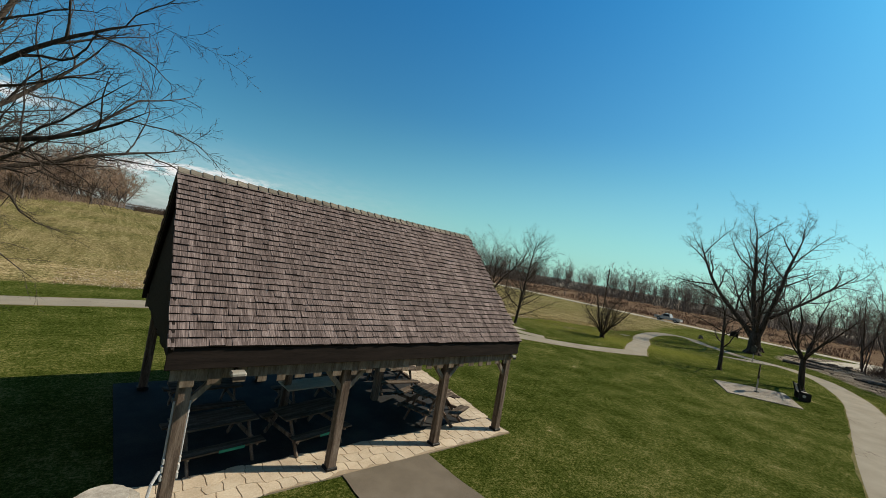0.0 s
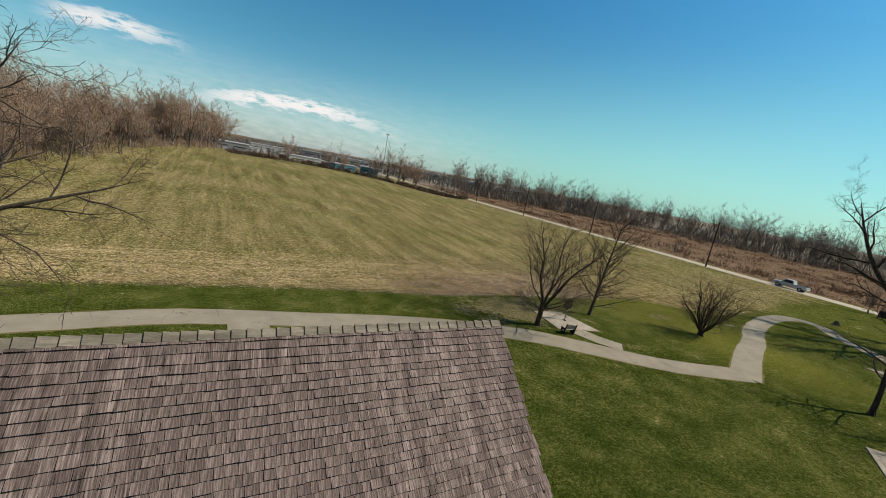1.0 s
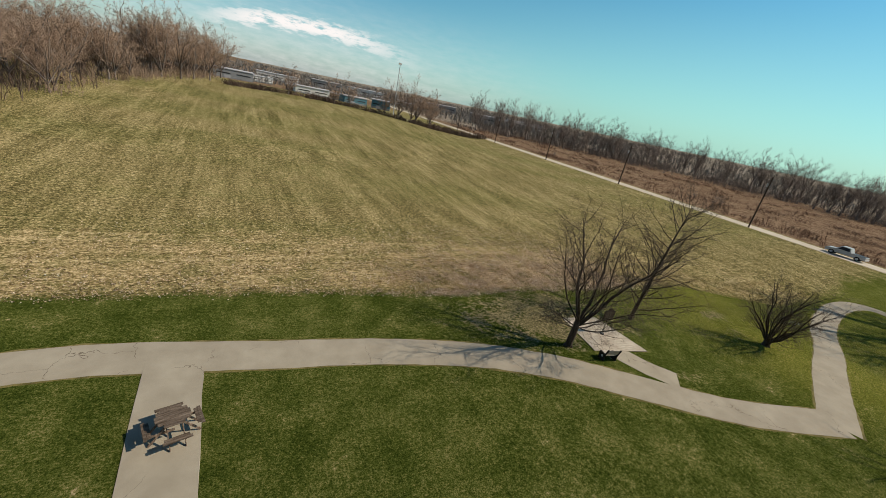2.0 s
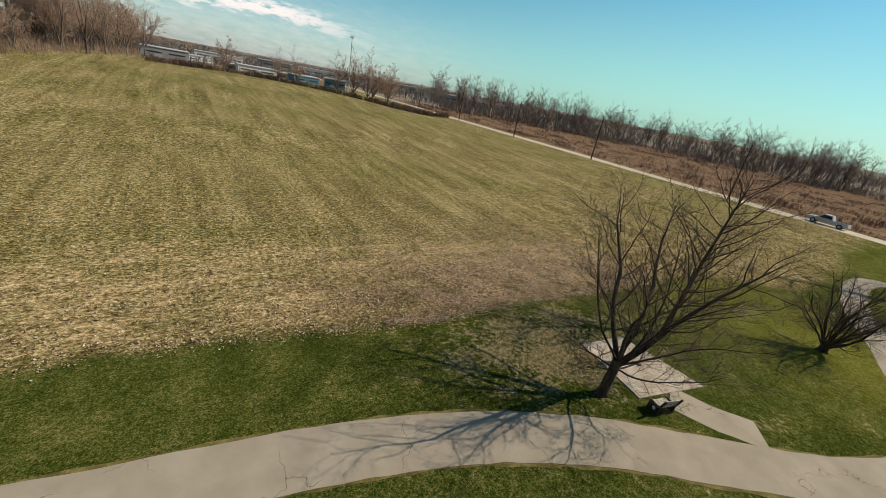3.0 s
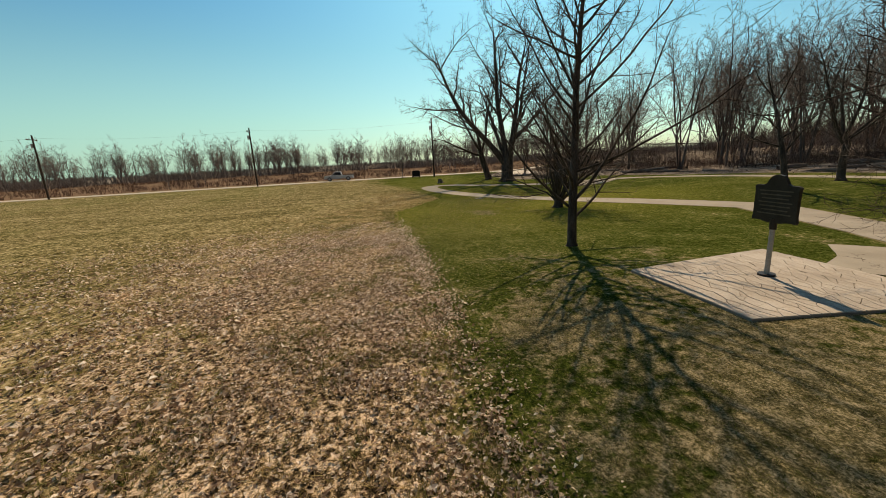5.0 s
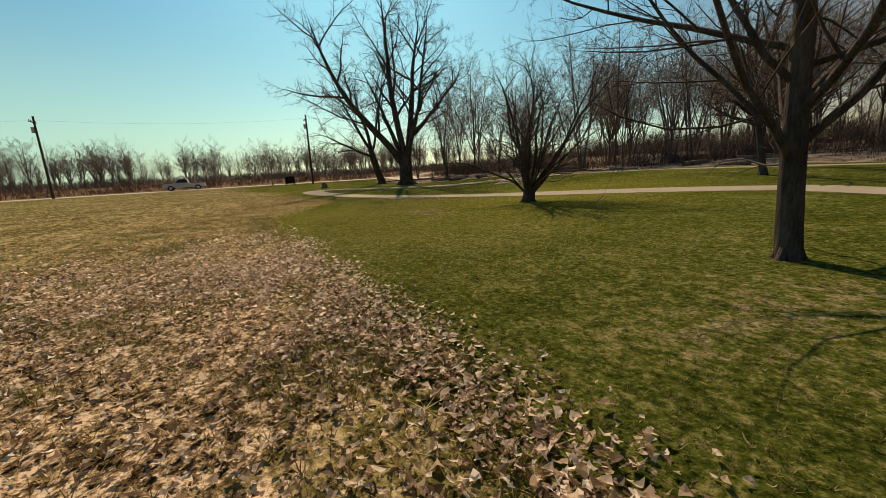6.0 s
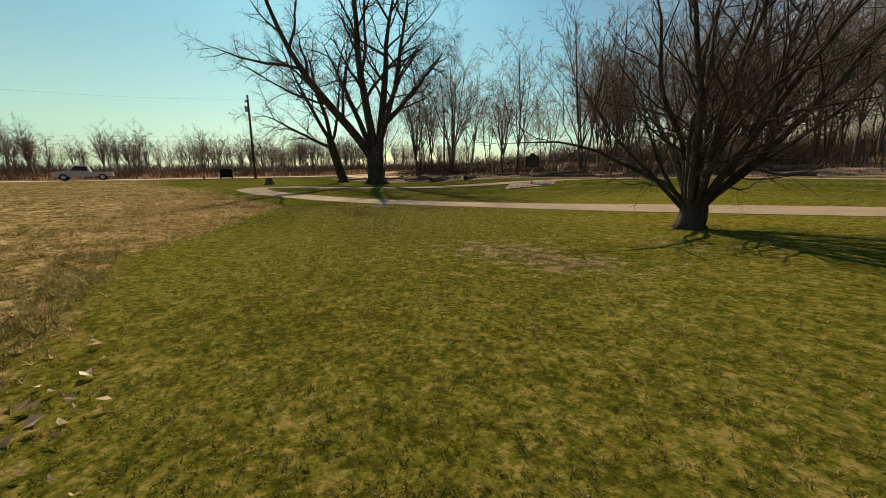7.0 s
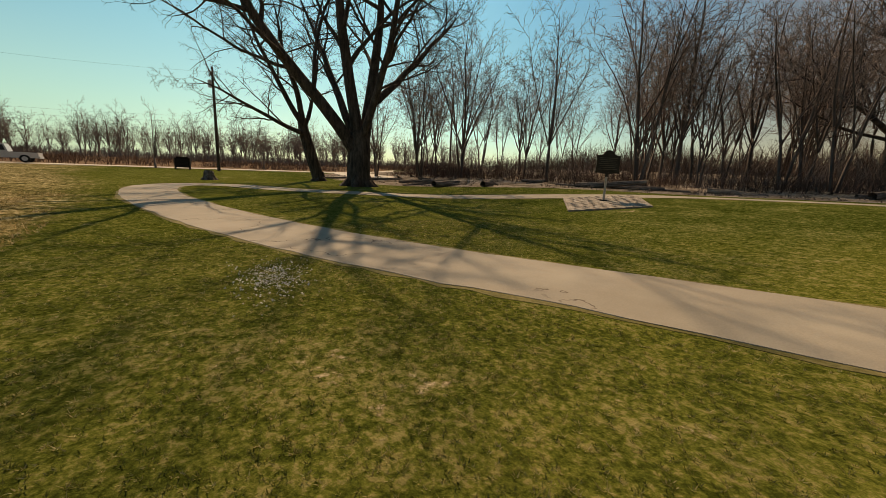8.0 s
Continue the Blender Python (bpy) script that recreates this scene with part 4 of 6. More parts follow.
# ---- benches, signs ----
def park_bench(m, label):
    """Pale slats between solid black ends, a round white badge on each end."""
    e = empty("park_bench", m, label, "bench", "park benches")
    for k in range(5):
        box_part("seat_slat", (0.92, 0.088, 0.034), Matrix.Translation((0, -0.19 + k * 0.093, 0.45 - 0.008 * k)), M_SLAT, e, bevel=0.006)
    for k in range(4):
        box_part("back_slat", (0.92, 0.032, 0.098), Matrix.Translation((0, 0.27 + k * 0.03, 0.54 + k * 0.104)) @ Matrix.Rotation(radians(-16), 4, "X"), M_SLAT, e, bevel=0.006)
    side = [(-0.26, 0.05), (-0.2, 0.0), (0.25, 0.0), (0.3, 0.05), (0.3, 0.4), (0.47, 0.93), (0.43, 0.97), (0.37, 0.93), (0.27, 0.6), (0.2, 0.52), (-0.2, 0.52), (-0.27, 0.48)]
    n = len(side)
    for s in (-1, 1):
        v = [(s * 0.468 + d, y, z) for d in (-0.028, 0.028) for y, z in side]
        end = mesh_of("end_panel", v, [tuple(range(n))[::-1], tuple(range(n, 2 * n))] + [(k, (k + 1) % n, n + (k + 1) % n, n + k) for k in range(n)], M_DARK, e, "solid black bench end")
        bm = bmesh.new()
        rod(bm, (s * 0.49, 0.06, 0.29), (s * 0.502, 0.06, 0.29), 0.085, 16)
        part("badge", bm, M_WHITEWALL, end, "round white badge")
    box_part("stretcher", (0.9, 0.04, 0.05), Matrix.Translation((0, 0.02, 0.38)), M_DARK, e)
    return e


def marker_sign(m, label):
    """A cast marker: shaped plate with a crest on a round pole with a base plate."""
    e = empty("marker_sign", m, label, "sign", "marker signs")
    bm = bmesh.new()
    rod(bm, (0, 0, 0), (0, 0, 0.9), 0.04, 12)
    part("pole", bm, M_SIGNPOLE, e)
    bm = bmesh.new()
    rod(bm, (0, 0, -0.02), (0, 0, 0.035), 0.13, 14)
    part("base_plate", bm, M_DARK, e)
    bm = bmesh.new()
    rod(bm, (0, 0, 0.82), (0, 0, 1.0), 0.055, 12)
    part("collar", bm, M_SIGN, e)
    half = [(0.05, 0.93), (0.14, 0.935), (0.22, 0.955), (0.33, 0.96), (0.39, 0.95), (0.40, 0.99), (0.385, 1.06), (0.385, 1.46), (0.40, 1.54), (0.36, 1.565), (0.24, 1.565), (0.185, 1.59), (0.15, 1.66), (0.09, 1.72), (0.0, 1.74)]
    out = half + [(-x, z) for x, z in half[::-1]][1:]
    n = len(out)
    v = [(x, -0.028, z) for x, z in out] + [(x, 0.028, z) for x, z in out]
    mesh_of("plate", v, [tuple(range(n)), tuple(range(2 * n - 1, n - 1, -1))] + [((k + 1) % n, k, n + k, n + (k + 1) % n) for k in range(n)], M_SIGN, e)
    for s in (-1, 1):
        bm = bmesh.new()
        for k in range(7):
            box(bm, (0.6 - 0.06 * (k % 3), 0.004, 0.02), Matrix.Translation((0, s * 0.031, 1.47 - k * 0.064)), 0)
        part("writing", bm, M_LETTER, e, "raised pale lines of writing")
    return e


# the bench by the young maple faces the pad
park_bench(Matrix.Translation((14.97, 13.1, ground_z(14.97, 13.1))) @ Matrix.Rotation(radians(166), 4, "Z") @ Matrix.Scale(0.8, 4), "park bench with pale slats and black ends beside the pad")
marker_sign(Matrix.Translation((16.75, 15.05, ground_z(16.75, 15.05) + 0.045)) @ Matrix.Rotation(radians(-5), 4, "Z"), "dark bronze marker sign on a pale pole, on the pad")
park_bench(Matrix.Translation((23.6, -4.3, ground_z(23.6, -4.3))) @ Matrix.Rotation(radians(20), 4, "Z"), "park bench with pale slats beside the bare tree")
marker_sign(Matrix.Translation((21.5, -2.4, ground_z(21.5, -2.4) + 0.045)) @ Matrix.Rotation(radians(6), 4, "Z"), "dark bronze marker sign on a pale pole, seen edge on")
marker_sign(Matrix.Translation((43.0, 1.7, ground_z(43, 1.7) + 0.045)) @ Matrix.Rotation(radians(45), 4, "Z"), "dark bronze marker sign on a pad by the wood")
strip("path_bench", [(17.9, 10.8), (16.9, 12.0), (16.2, 13.35)], 1.45, M_PATH, 0.012, "short concrete walk from the footpath to the pad", 3)


# ---- trees ----
class Grower:
    """Grows one bare tree as tapered tubes; thick wood and thin wood are kept apart."""

    def __init__(self, seed, split=0.035, sides=(3, 5, 8)):
        self.r = random.Random(seed)
        self.split, self.sides = split, sides
        self.thick, self.thin = ([], []), ([], [])

    def tube(self, pts, rad):
        big = max(rad) > self.split
        verts, faces = self.thick if big else self.thin
        n = self.sides[0] if rad[0] < 0.014 else self.sides[1] if rad[0] < 0.06 else self.sides[2]
        base = len(verts)
        up = Vector((0.31, 0.17, 0.93))
        m = len(pts)
        if n == 3 and m == 2:
            rad = [q * 1.45 for q in rad]
        for i, (p, r) in enumerate(zip(pts, rad)):
            d = (pts[min(i + 1, m - 1)] - pts[max(i - 1, 0)])
            d = d.normalized() if d.length > 1e-9 else Vector((0, 0, 1))
            a = d.cross(up)
            if a.length < 0.05:
                a = d.cross(Vector((1, 0, 0)))
            a.normalize()
            b = d.cross(a)
            if n == 3 and i == m - 1:
                verts.append((p.x, p.y, p.z))
                continue
            for k in range(n):
                t = 2 * math.pi * k / n
                q = p + (a * math.cos(t) + b * math.sin(t)) * r
                verts.append((q.x, q.y, q.z))
        for i in range(m - 1):
            for k in range(n):
                if n == 3 and i == m - 2:
                    faces.append((base + i * n + k, base + i * n + (k + 1) % n, base + (i + 1) * n))
                    continue
                faces.append((base + i * n + k, base + i * n + (k + 1) % n, base + (i + 1) * n + (k + 1) % n, base + (i + 1) * n + k))

    def limb(self, start, way, length, radius, level, spec):
        """One limb and all that grows from it."""
        r = self.r
        pick = lambda k: spec[k][min(level, len(spec[k]) - 1)]
        steps, wig, lift = pick("steps"), pick("wiggle"), pick("lift")
        tip = spec.get("tip", 0.004)
        p, d = Vector(start), Vector(way).normalized()
        pts, rad = [p.copy()], [radius]
        for i in range(steps):
            d = d + Vector((r.gauss(0, wig), r.gauss(0, wig), r.gauss(0, wig) + lift))
            d.normalize()
            p = p + d * (length / steps)
            pts.append(p.copy())
            t = (i + 1) / steps
            rad.append(max(tip, radius * (1 - t) ** 0.75 + tip * t))
        self.tube(pts, rad)
        if level >= spec["levels"]:
            return
        count, lo, spread, ratio = pick("count"), pick("from"), pick("angle"), pick("ratio")
        turn = r.uniform(0, 6.28)
        for k in range(count):
            t = lo + (1 - lo) * (k + r.uniform(0.1, 0.9)) / count
            f = t * steps
            i = min(int(f), steps - 1)
            at = pts[i].lerp(pts[i + 1], f - i)
            local = rad[i] + (rad[i + 1] - rad[i]) * (f - i)
            dd = (pts[i + 1] - pts[i]).normalized()
            turn += 2.4 + r.uniform(-0.5, 0.5)
            side = Matrix.Rotation(turn, 3, dd) @ dd.orthogonal().normalized()
            ang = radians(spread * r.uniform(0.7, 1.3))
            w = dd * math.cos(ang) + side * math.sin(ang)
            ln = length * ratio * r.uniform(0.65, 1.15) * (1.0 - spec.get("apex", 0.45) * (t - lo) / max(0.01, 1 - lo))
            self.limb(at, w, ln, max(tip, min(local * 0.8, radius * spec.get("thin", 0.5) * r.uniform(0.7, 1.1) * (1.1 - 0.5 * t))), level + 1, spec)


BROAD = {"steps": [8, 6, 4, 3, 1], "wiggle": [0.05, 0.12, 0.13, 0.13, 0.1], "lift": [0.03, 0.06, 0.05, 0.03, 0.02], "count": [11, 8, 7, 6], "levels": 4,
         "angle": [55, 45, 42, 40], "ratio": [0.72, 0.5, 0.42, 0.45], "apex": 0.5, "from": [0.3, 0.2, 0.15, 0.15]}


def variant(base, **kw):
    s = dict(base)
    for k, v in kw.items():
        s["from" if k == "start" else k] = v
    return s


def tree_thing(name, grower, m, label, category="tree", group="", thick_mat=None, thin_mat=None):
    e = empty(name, m, label, category, group)
    mesh_of("trunk", *grower.thick, thick_mat or M_BARK, e, flat=False)
    if grower.thin[0]:
        mesh_of("crown", *grower.thin, thin_mat or M_TWIG, e, flat=False)
    return e


def at_ground(x, y, rz=0.0, s=1.0, dz=-0.05):
    return Matrix.Translation((x, y, ground_z(x, y) + dz)) @ Matrix.Rotation(rz, 4, "Z") @ Matrix.Scale(s, 4)


def flare(g, r, h=0.5, n=5):
    """The swollen foot of a trunk with its roots."""
    for k in range(n):
        a = 6.28 * k / n + g.r.uniform(-0.3, 0.3)
        d = Vector((math.cos(a), math.sin(a), 0))
        g.tube([d * r * 0.35 + Vector((0, 0, h)), d * r * 0.8 + Vector((0, 0, h * 0.3)), d * r * 1.5 + Vector((0, 0, -0.02)), d * r * 2.0 + Vector((0, 0, -0.12))],
               [r * 0.55, r * 0.5, r * 0.35, r * 0.15])


STEM = {"steps": [4], "wiggle": [0.03], "lift": [0.0], "levels": 0}

# young maple beside the bench: short trunk, limbs rising in a vase, low limbs level
LIMB = {"steps": [8, 5, 3, 1], "wiggle": [0.08, 0.09, 0.1, 0.1], "lift": [0.07, 0.07, 0.05, 0.03], "count": [14, 10, 7], "levels": 3,
        "angle": [38, 38, 40], "ratio": [0.46, 0.5, 0.55], "apex": 0.4, "from": [0.1, 0.1, 0.1], "tip": 0.003, "thin": 0.37}
CROOKED = variant(LIMB, steps=[11, 7, 4, 2], wiggle=[0.11, 0.14, 0.15, 0.15], count=[16, 9, 6], angle=[44, 44, 42], ratio=[0.45, 0.5, 0.55], start=[0.14, 0.12, 0.1], tip=0.0024, thin=0.33)
g = Grower(11, split=0.03)
g.limb((0, 0, -0.1), (0.07, -0.03, 1), 1.95, 0.175, 0, variant(STEM, wiggle=[0.05], tip=0.135))
flare(g, 0.17, 0.32)
for az, el, z, ln, rr in ((352, 66, 1.65, 6.6, 0.115), (168, 60, 1.65, 6.5, 0.115), (70, 76, 1.8, 6.9, 0.1), (255, 62, 1.8, 6.0, 0.075), (120, 58, 1.85, 5.6, 0.055), (25, 56, 1.85, 5.6, 0.05), (215, 56, 1.85, 5.4, 0.055), (305, 54, 1.8, 5.4, 0.055),
                          (130, 38, 1.6, 4.8, 0.05), (205, 26, 1.5, 3.8, 0.045), (280, 20, 1.4, 3.0, 0.04), (340, 18, 1.45, 1.9, 0.045), (100, 16, 1.4, 3.6, 0.04)):
    a, b = radians(az), radians(el)
    g.limb((0.11 + 0.05 * math.sin(a), -0.04 + 0.05 * math.cos(a), z - 0.1), (math.sin(a) * math.cos(b), math.cos(a) * math.cos(b), math.sin(b)), ln, rr * 0.9, 0, variant(CROOKED, lift=[0.02 if el < 40 else 0.035, 0.05, 0.04, 0.02]))
tree_thing("tree", g, at_ground(13.48, 14.5) @ Matrix.Diagonal((1.04, 1.04, 0.92, 1)), "bare young maple with dark bark beside the footpath", group="young trees on the lawn")

# young tree with one straight leader and slim upswept limbs from low down
g = Grower(23, split=0.03)
spec = variant(CROOKED, levels=4, steps=[10, 7, 4, 2, 1], wiggle=[0.03, 0.1, 0.13, 0.14, 0.12], count=[46, 9, 6, 3], angle=[56, 44, 42, 40], ratio=[0.5, 0.48, 0.5, 0.5], start=[0.1, 0.12, 0.1, 0.1],
               lift=[0.03, 0.07, 0.05, 0.03, 0.02], tip=0.0024, thin=0.36, apex=0.5)
g.limb((0, 0, -0.1), (0.02, 0.0, 1), 8.6, 0.135, 0, spec)
flare(g, 0.12, 0.26)
tree_thing("tree", g, at_ground(21.05, 16.35), "bare young tree with one straight leader and slim limbs", group="young trees on the lawn")

# many-stemmed shrub tree: a thick short foot, crooked stems that spread low
g = Grower(5, split=0.03)
spec = variant(CROOKED, tip=0.0024, count=[11, 7, 5], start=[0.16, 0.12, 0.1], lift=[0.035, 0.05, 0.03, 0.0], angle=[46, 46, 44], ratio=[0.42, 0.48, 0.55], wiggle=[0.11, 0.17, 0.2, 0.16], thin=0.34)
g.limb((0, 0, -0.1), (0, 0, 1), 0.65, 0.23, 0, variant(STEM, tip=0.19))
flare(g, 0.2, 0.3)
for k in range(13):
    a = k * 2.4
    lean = 0.15 + 0.85 * ((k * 3 % 8) / 7)
    g.limb((0.1 * math.cos(a), 0.1 * math.sin(a), 0.3 + 0.25 * g.r.random()), (math.cos(a) * lean, math.sin(a) * lean, 1), 4.9 * (1 - 0.1 * lean) * g.r.uniform(0.8, 1.06), 0.06 * g.r.uniform(0.7, 1.3), 0, spec)
for k in range(7):
    a = 0.4 + k * 0.9
    g.limb((0.12 * math.cos(a), 0.12 * math.sin(a), 0.38), (math.cos(a), math.sin(a), 0.95 + 0.25 * (k % 3)), 3.4 + 0.4 * (k % 2), 0.045, 0, variant(spec, lift=[0.03, 0.06, 0.03, 0.0]))
tree_thing("shrub_tree", g, at_ground(30.2, 12.0), "bare many-stemmed crab apple tree on the lawn")

# two slender trees south of the lawn
g = Grower(31)
g.limb((0, 0, -0.1), (0.1, 0.02, 1), 6.4, 0.16, 0, variant(BROAD, count=[14, 8, 7, 4], start=[0.28, 0.2, 0.15, 0.1], ratio=[0.55, 0.48, 0.42, 0.45], thin=0.36))
flare(g, 0.15, 0.3)
tree_thing("tree", g, at_ground(27.5, 1.0), "bare small tree leaning over the lawn", group="young trees on the lawn")
g = Grower(37)
g.limb((0, 0, -0.1), (0.05, 0.05, 1), 2.3, 0.19, 0, variant(STEM, wiggle=[0.05], tip=0.15))
for az, el, ln, rr in ((40, 70, 5.4, 0.11), (150, 58, 5.2, 0.1), (230, 52, 5.0, 0.09), (300, 60, 5.2, 0.1), (95, 34, 4.2, 0.065), (260, 26, 3.8, 0.055), (0, 38, 4.0, 0.06)):
    a, b = radians(az), radians(el)
    g.limb((0.1, 0.1, 2.05), (math.sin(a) * math.cos(b), math.cos(a) * math.cos(b), math.sin(b)), ln, rr, 0, variant(CROOKED, count=[11, 7, 5], tip=0.0045))
flare(g, 0.18, 0.4)
tree_thing("tree", g, at_ground(28.3, -3.7), "bare tree with spreading limbs beside the bench pad", group="young trees on the lawn")

# spreading tree that overhangs the lawn behind the shelter
g = Grower(53)
g.limb((0, 0, -0.1), (0, 0, 1), 4.5, 0.3, 0, variant(STEM, tip=0.24))
flare(g, 0.28, 0.5)
spec = variant(LIMB, steps=[9, 6, 4, 3], count=[13, 9, 7], ratio=[0.45, 0.45, 0.45], lift=[0.01, 0.0, -0.02, -0.05], wiggle=[0.1, 0.15, 0.2, 0.22], tip=0.0038)
for az, el, z, ln, rr in ((118, 34, 4.1, 8.6, 0.13), (128, 22, 4.2, 8.2, 0.12), (104, 22, 3.6, 8.0, 0.11), (140, 42, 4.4, 8.0, 0.12), (160, 30, 4.2, 7.5, 0.1), (95, 52, 4.5, 8.5, 0.13), (120, 8, 3.3, 7.2, 0.09), (145, 5, 3.2, 6.6, 0.08),
                          (60, 40, 4.3, 7.5, 0.12), (200, 45, 4.4, 7.5, 0.12), (260, 40, 4.3, 7.5, 0.12), (320, 45, 4.4, 7.5, 0.12), (10, 70, 4.5, 8, 0.14)):
    a, b = radians(az), radians(el)
    g.limb((0.1 * math.sin(a), 0.1 * math.cos(a), z), (math.sin(a) * math.cos(b), math.cos(a) * math.cos(b), math.sin(b)), ln, rr, 0, spec)
tree_thing("tree", g, at_ground(-16.2, 10.6, 0.0, 1.1), "large bare tree with drooping twigs beside the shelter")

# the great forked tree and its neighbour
BIG = {"steps": [10, 8, 5, 3, 1], "wiggle": [0.07, 0.13, 0.17, 0.2, 0.2], "lift": [0.05, 0.03, 0.02, -0.03, -0.06], "count": [11, 9, 7, 4], "levels": 4,
       "angle": [44, 50, 48, 44], "ratio": [0.5, 0.46, 0.44, 0.6], "apex": 0.4, "from": [0.2, 0.16, 0.12, 0.1], "tip": 0.0055, "thin": 0.4}
g = Grower(41, split=0.05)
g.limb((0, 0, -0.2), (0, 0, 1), 3.4, 0.7, 0, variant(STEM, tip=0.58))
flare(g, 0.66, 1.0, 7)
for start, way, ln, rr in (((0, 0.3, 2.2), (0.1, 0.72, 0.95), 16, 0.38), ((0, 0, 2.8), (0.02, 0.06, 1), 15.5, 0.38), ((0, -0.3, 2.5), (0.05, -0.3, 1), 15.5, 0.37),
                           ((0.05, -1.2, 5.2), (0.2, -0.95, 0.62), 11, 0.24), ((0.3, 0.1, 3.0), (0.6, 0.2, 1), 13, 0.26), ((-0.3, -0.1, 3.0), (-0.55, -0.12, 1), 13, 0.24)):
    g.limb(start, way, ln, rr, 0, BIG)
tree_thing("great_tree", g, at_ground(57.9, 4.4), "huge bare old willow with forked trunk and spreading limbs")
g = Grower(43, split=0.05)
g.limb((0, 0, -0.1), (-0.05, 0.3, 1), 4.4, 0.42, 0, variant(STEM, tip=0.3))
flare(g, 0.4, 0.6)
for start, way, ln, rr in (((-0.2, 1.15, 3.9), (-0.1, 0.75, 0.8), 9, 0.2), ((-0.2, 1.15, 4.0), (0, 0.2, 1), 8, 0.22), ((-0.15, 0.9, 3.2), (-0.2, 1.1, 0.25), 7.5, 0.16), ((-0.2, 1.1, 3.8), (0.2, -0.5, 0.9), 7, 0.16)):
    g.limb(start, way, ln, rr, 0, variant(BIG, count=[10, 7, 6, 4], lift=[0.02, 0.01, 0.0, -0.04, -0.06]))
tree_thing("tree", g, at_ground(64.2, 4.7), "bare leaning willow with drooping limbs beside the great tree")


def make_kinds(seeds, build):
    """Pairs of meshes (thick, thin) for trees that come many times."""
    out = []
    for s in seeds:
        g = build(s)
        pair = []
        for (v, f), nm in ((g.thick, "trunk"), (g.thin, "crown")):
            me = bpy.data.meshes.new(nm)
            me.from_pydata(v, [], f)
            me.polygons.foreach_set("use_smooth", [True] * len(me.polygons))
            pair.append(me)
        out.append(pair)
    return out


def plant(kinds, mats, spots, name, label, group, rnd):
    for x, y, h in spots:
        thick, thin = rnd.choice(kinds)
        e = empty(name, at_ground(x, y, rnd.uniform(0, 6.28), h, -0.1), label, "tree", group)
        for me, nm, mt in ((thick, "trunk", mats[0]), (thin, "crown", mats[1])):
            if not me.materials:
                me.materials.append(mt)
            new(nm, me).parent = e


# trees of the wood: tall and slim, some with two or three stems; built one metre high and scaled
def wood_tree(seed):
    """One to three stems that fork into rising limbs, with a fine spreading crown."""
    g = Grower(seed, split=0.0022, sides=(3, 3, 5))
    stems = 1 + seed % 3
    limb = {"steps": [6, 4, 2, 1], "wiggle": [0.08, 0.12, 0.14, 0.12], "lift": [0.06, 0.05, 0.04, 0.02], "count": [9, 7, 4], "levels": 3,
            "angle": [40, 42, 40], "ratio": [0.42, 0.46, 0.6], "apex": 0.3, "from": [0.2, 0.12, 0.1], "tip": 0.0008, "thin": 0.32}
    for k in range(stems):
        a = 6.28 * k / stems + g.r.random()
        lean = 0.03 if stems == 1 else 0.13
        fork = g.r.uniform(0.16, 0.34)
        r0 = 0.0125 if stems == 1 else 0.0095
        foot, way = Vector((0.01 * math.cos(a), 0.01 * math.sin(a), 0)), Vector((lean * math.cos(a), lean * math.sin(a), 1)).normalized()
        g.tube([foot + way * fork * q for q in (0, 0.3, 0.7, 1.02)], [r0 * 1.25, r0, r0 * 0.92, r0 * 0.8])
        count = 6 if stems == 1 else 3
        for n in range(count):
            b = a + 6.28 * n / count + g.r.uniform(-0.4, 0.4)
            out = 0.06 if n == 0 else g.r.uniform(0.2, 0.62)
            g.limb(foot + way * fork * (1.0 if n == 0 else g.r.uniform(0.7, 1.0)), way + Vector((out * math.cos(b), out * math.sin(b), 0)), (1 - fork) * (g.r.uniform(0.85, 1.02) if n == 0 else g.r.uniform(0.6, 0.95)), r0 * (0.8 if n == 0 else 0.52), 0, limb)
    return g


WOOD = make_kinds((101, 102, 103, 104, 105, 106), wood_tree)
rw = random.Random(17)
spots = [(56.5, -11.4, 15.5), (64.2, -8.8, 16), (70, -7.5, 15), (73.5, -12.3, 15), (69.5, -12.7, 17), (79, -15, 14), (78, -23, 16), (61.5, -14, 13), (66.5, -5.6, 13), (75, -5.2, 12),
         (58, -28.4, 17), (36, -30, 17), (31, -34, 18), (27, -29, 16), (38, -36, 18), (45, -32, 17), (50, -29, 16), (24, -36, 18), (34, -40, 19), (42, -42, 18), (48, -38, 18), (29, -42, 18), (43, -18.2, 15), (33, -21, 16), (47, -16, 12), (51, -19, 16), (46.5, -24, 17), (54, -22.5, 16)]
tries = 0
while len(spots) < 104 and tries < 9000:
    tries += 1
    x, y = rw.uniform(2, 90), rw.uniform(-70, -5)
    if y > south_y(x) - 7 or (x > 50 and rw.random() < 0.75) or (34 < x < 46 and y > -44 and rw.random() < 0.5) or (y > -15 and x > 50 and rw.random() < 0.7):
        continue
    if x < 34 and y > -22:
        continue
    if (x - 40) ** 2 + (y + 27) ** 2 < 45:
        continue
    if min((x - a) ** 2 + (y - b) ** 2 for a, b, c in spots) < 4:
        continue
    spots.append((x, y, rw.uniform(13, 19)))
plant(WOOD, (M_WOODBARK, M_WOODTWIG), [(x, y, 0.84 * h) for x, y, h in spots], "wood_tree", "tall slim bare tree of the dark wood", "trees of the wood", rw)


# broad old oak at the edge of the wood
g = Grower(61, split=0.05)
g.limb((0, 0, -0.2), (0, 0, 1), 4.0, 0.52, 0, variant(STEM, tip=0.42))
flare(g, 0.5, 0.7, 6)
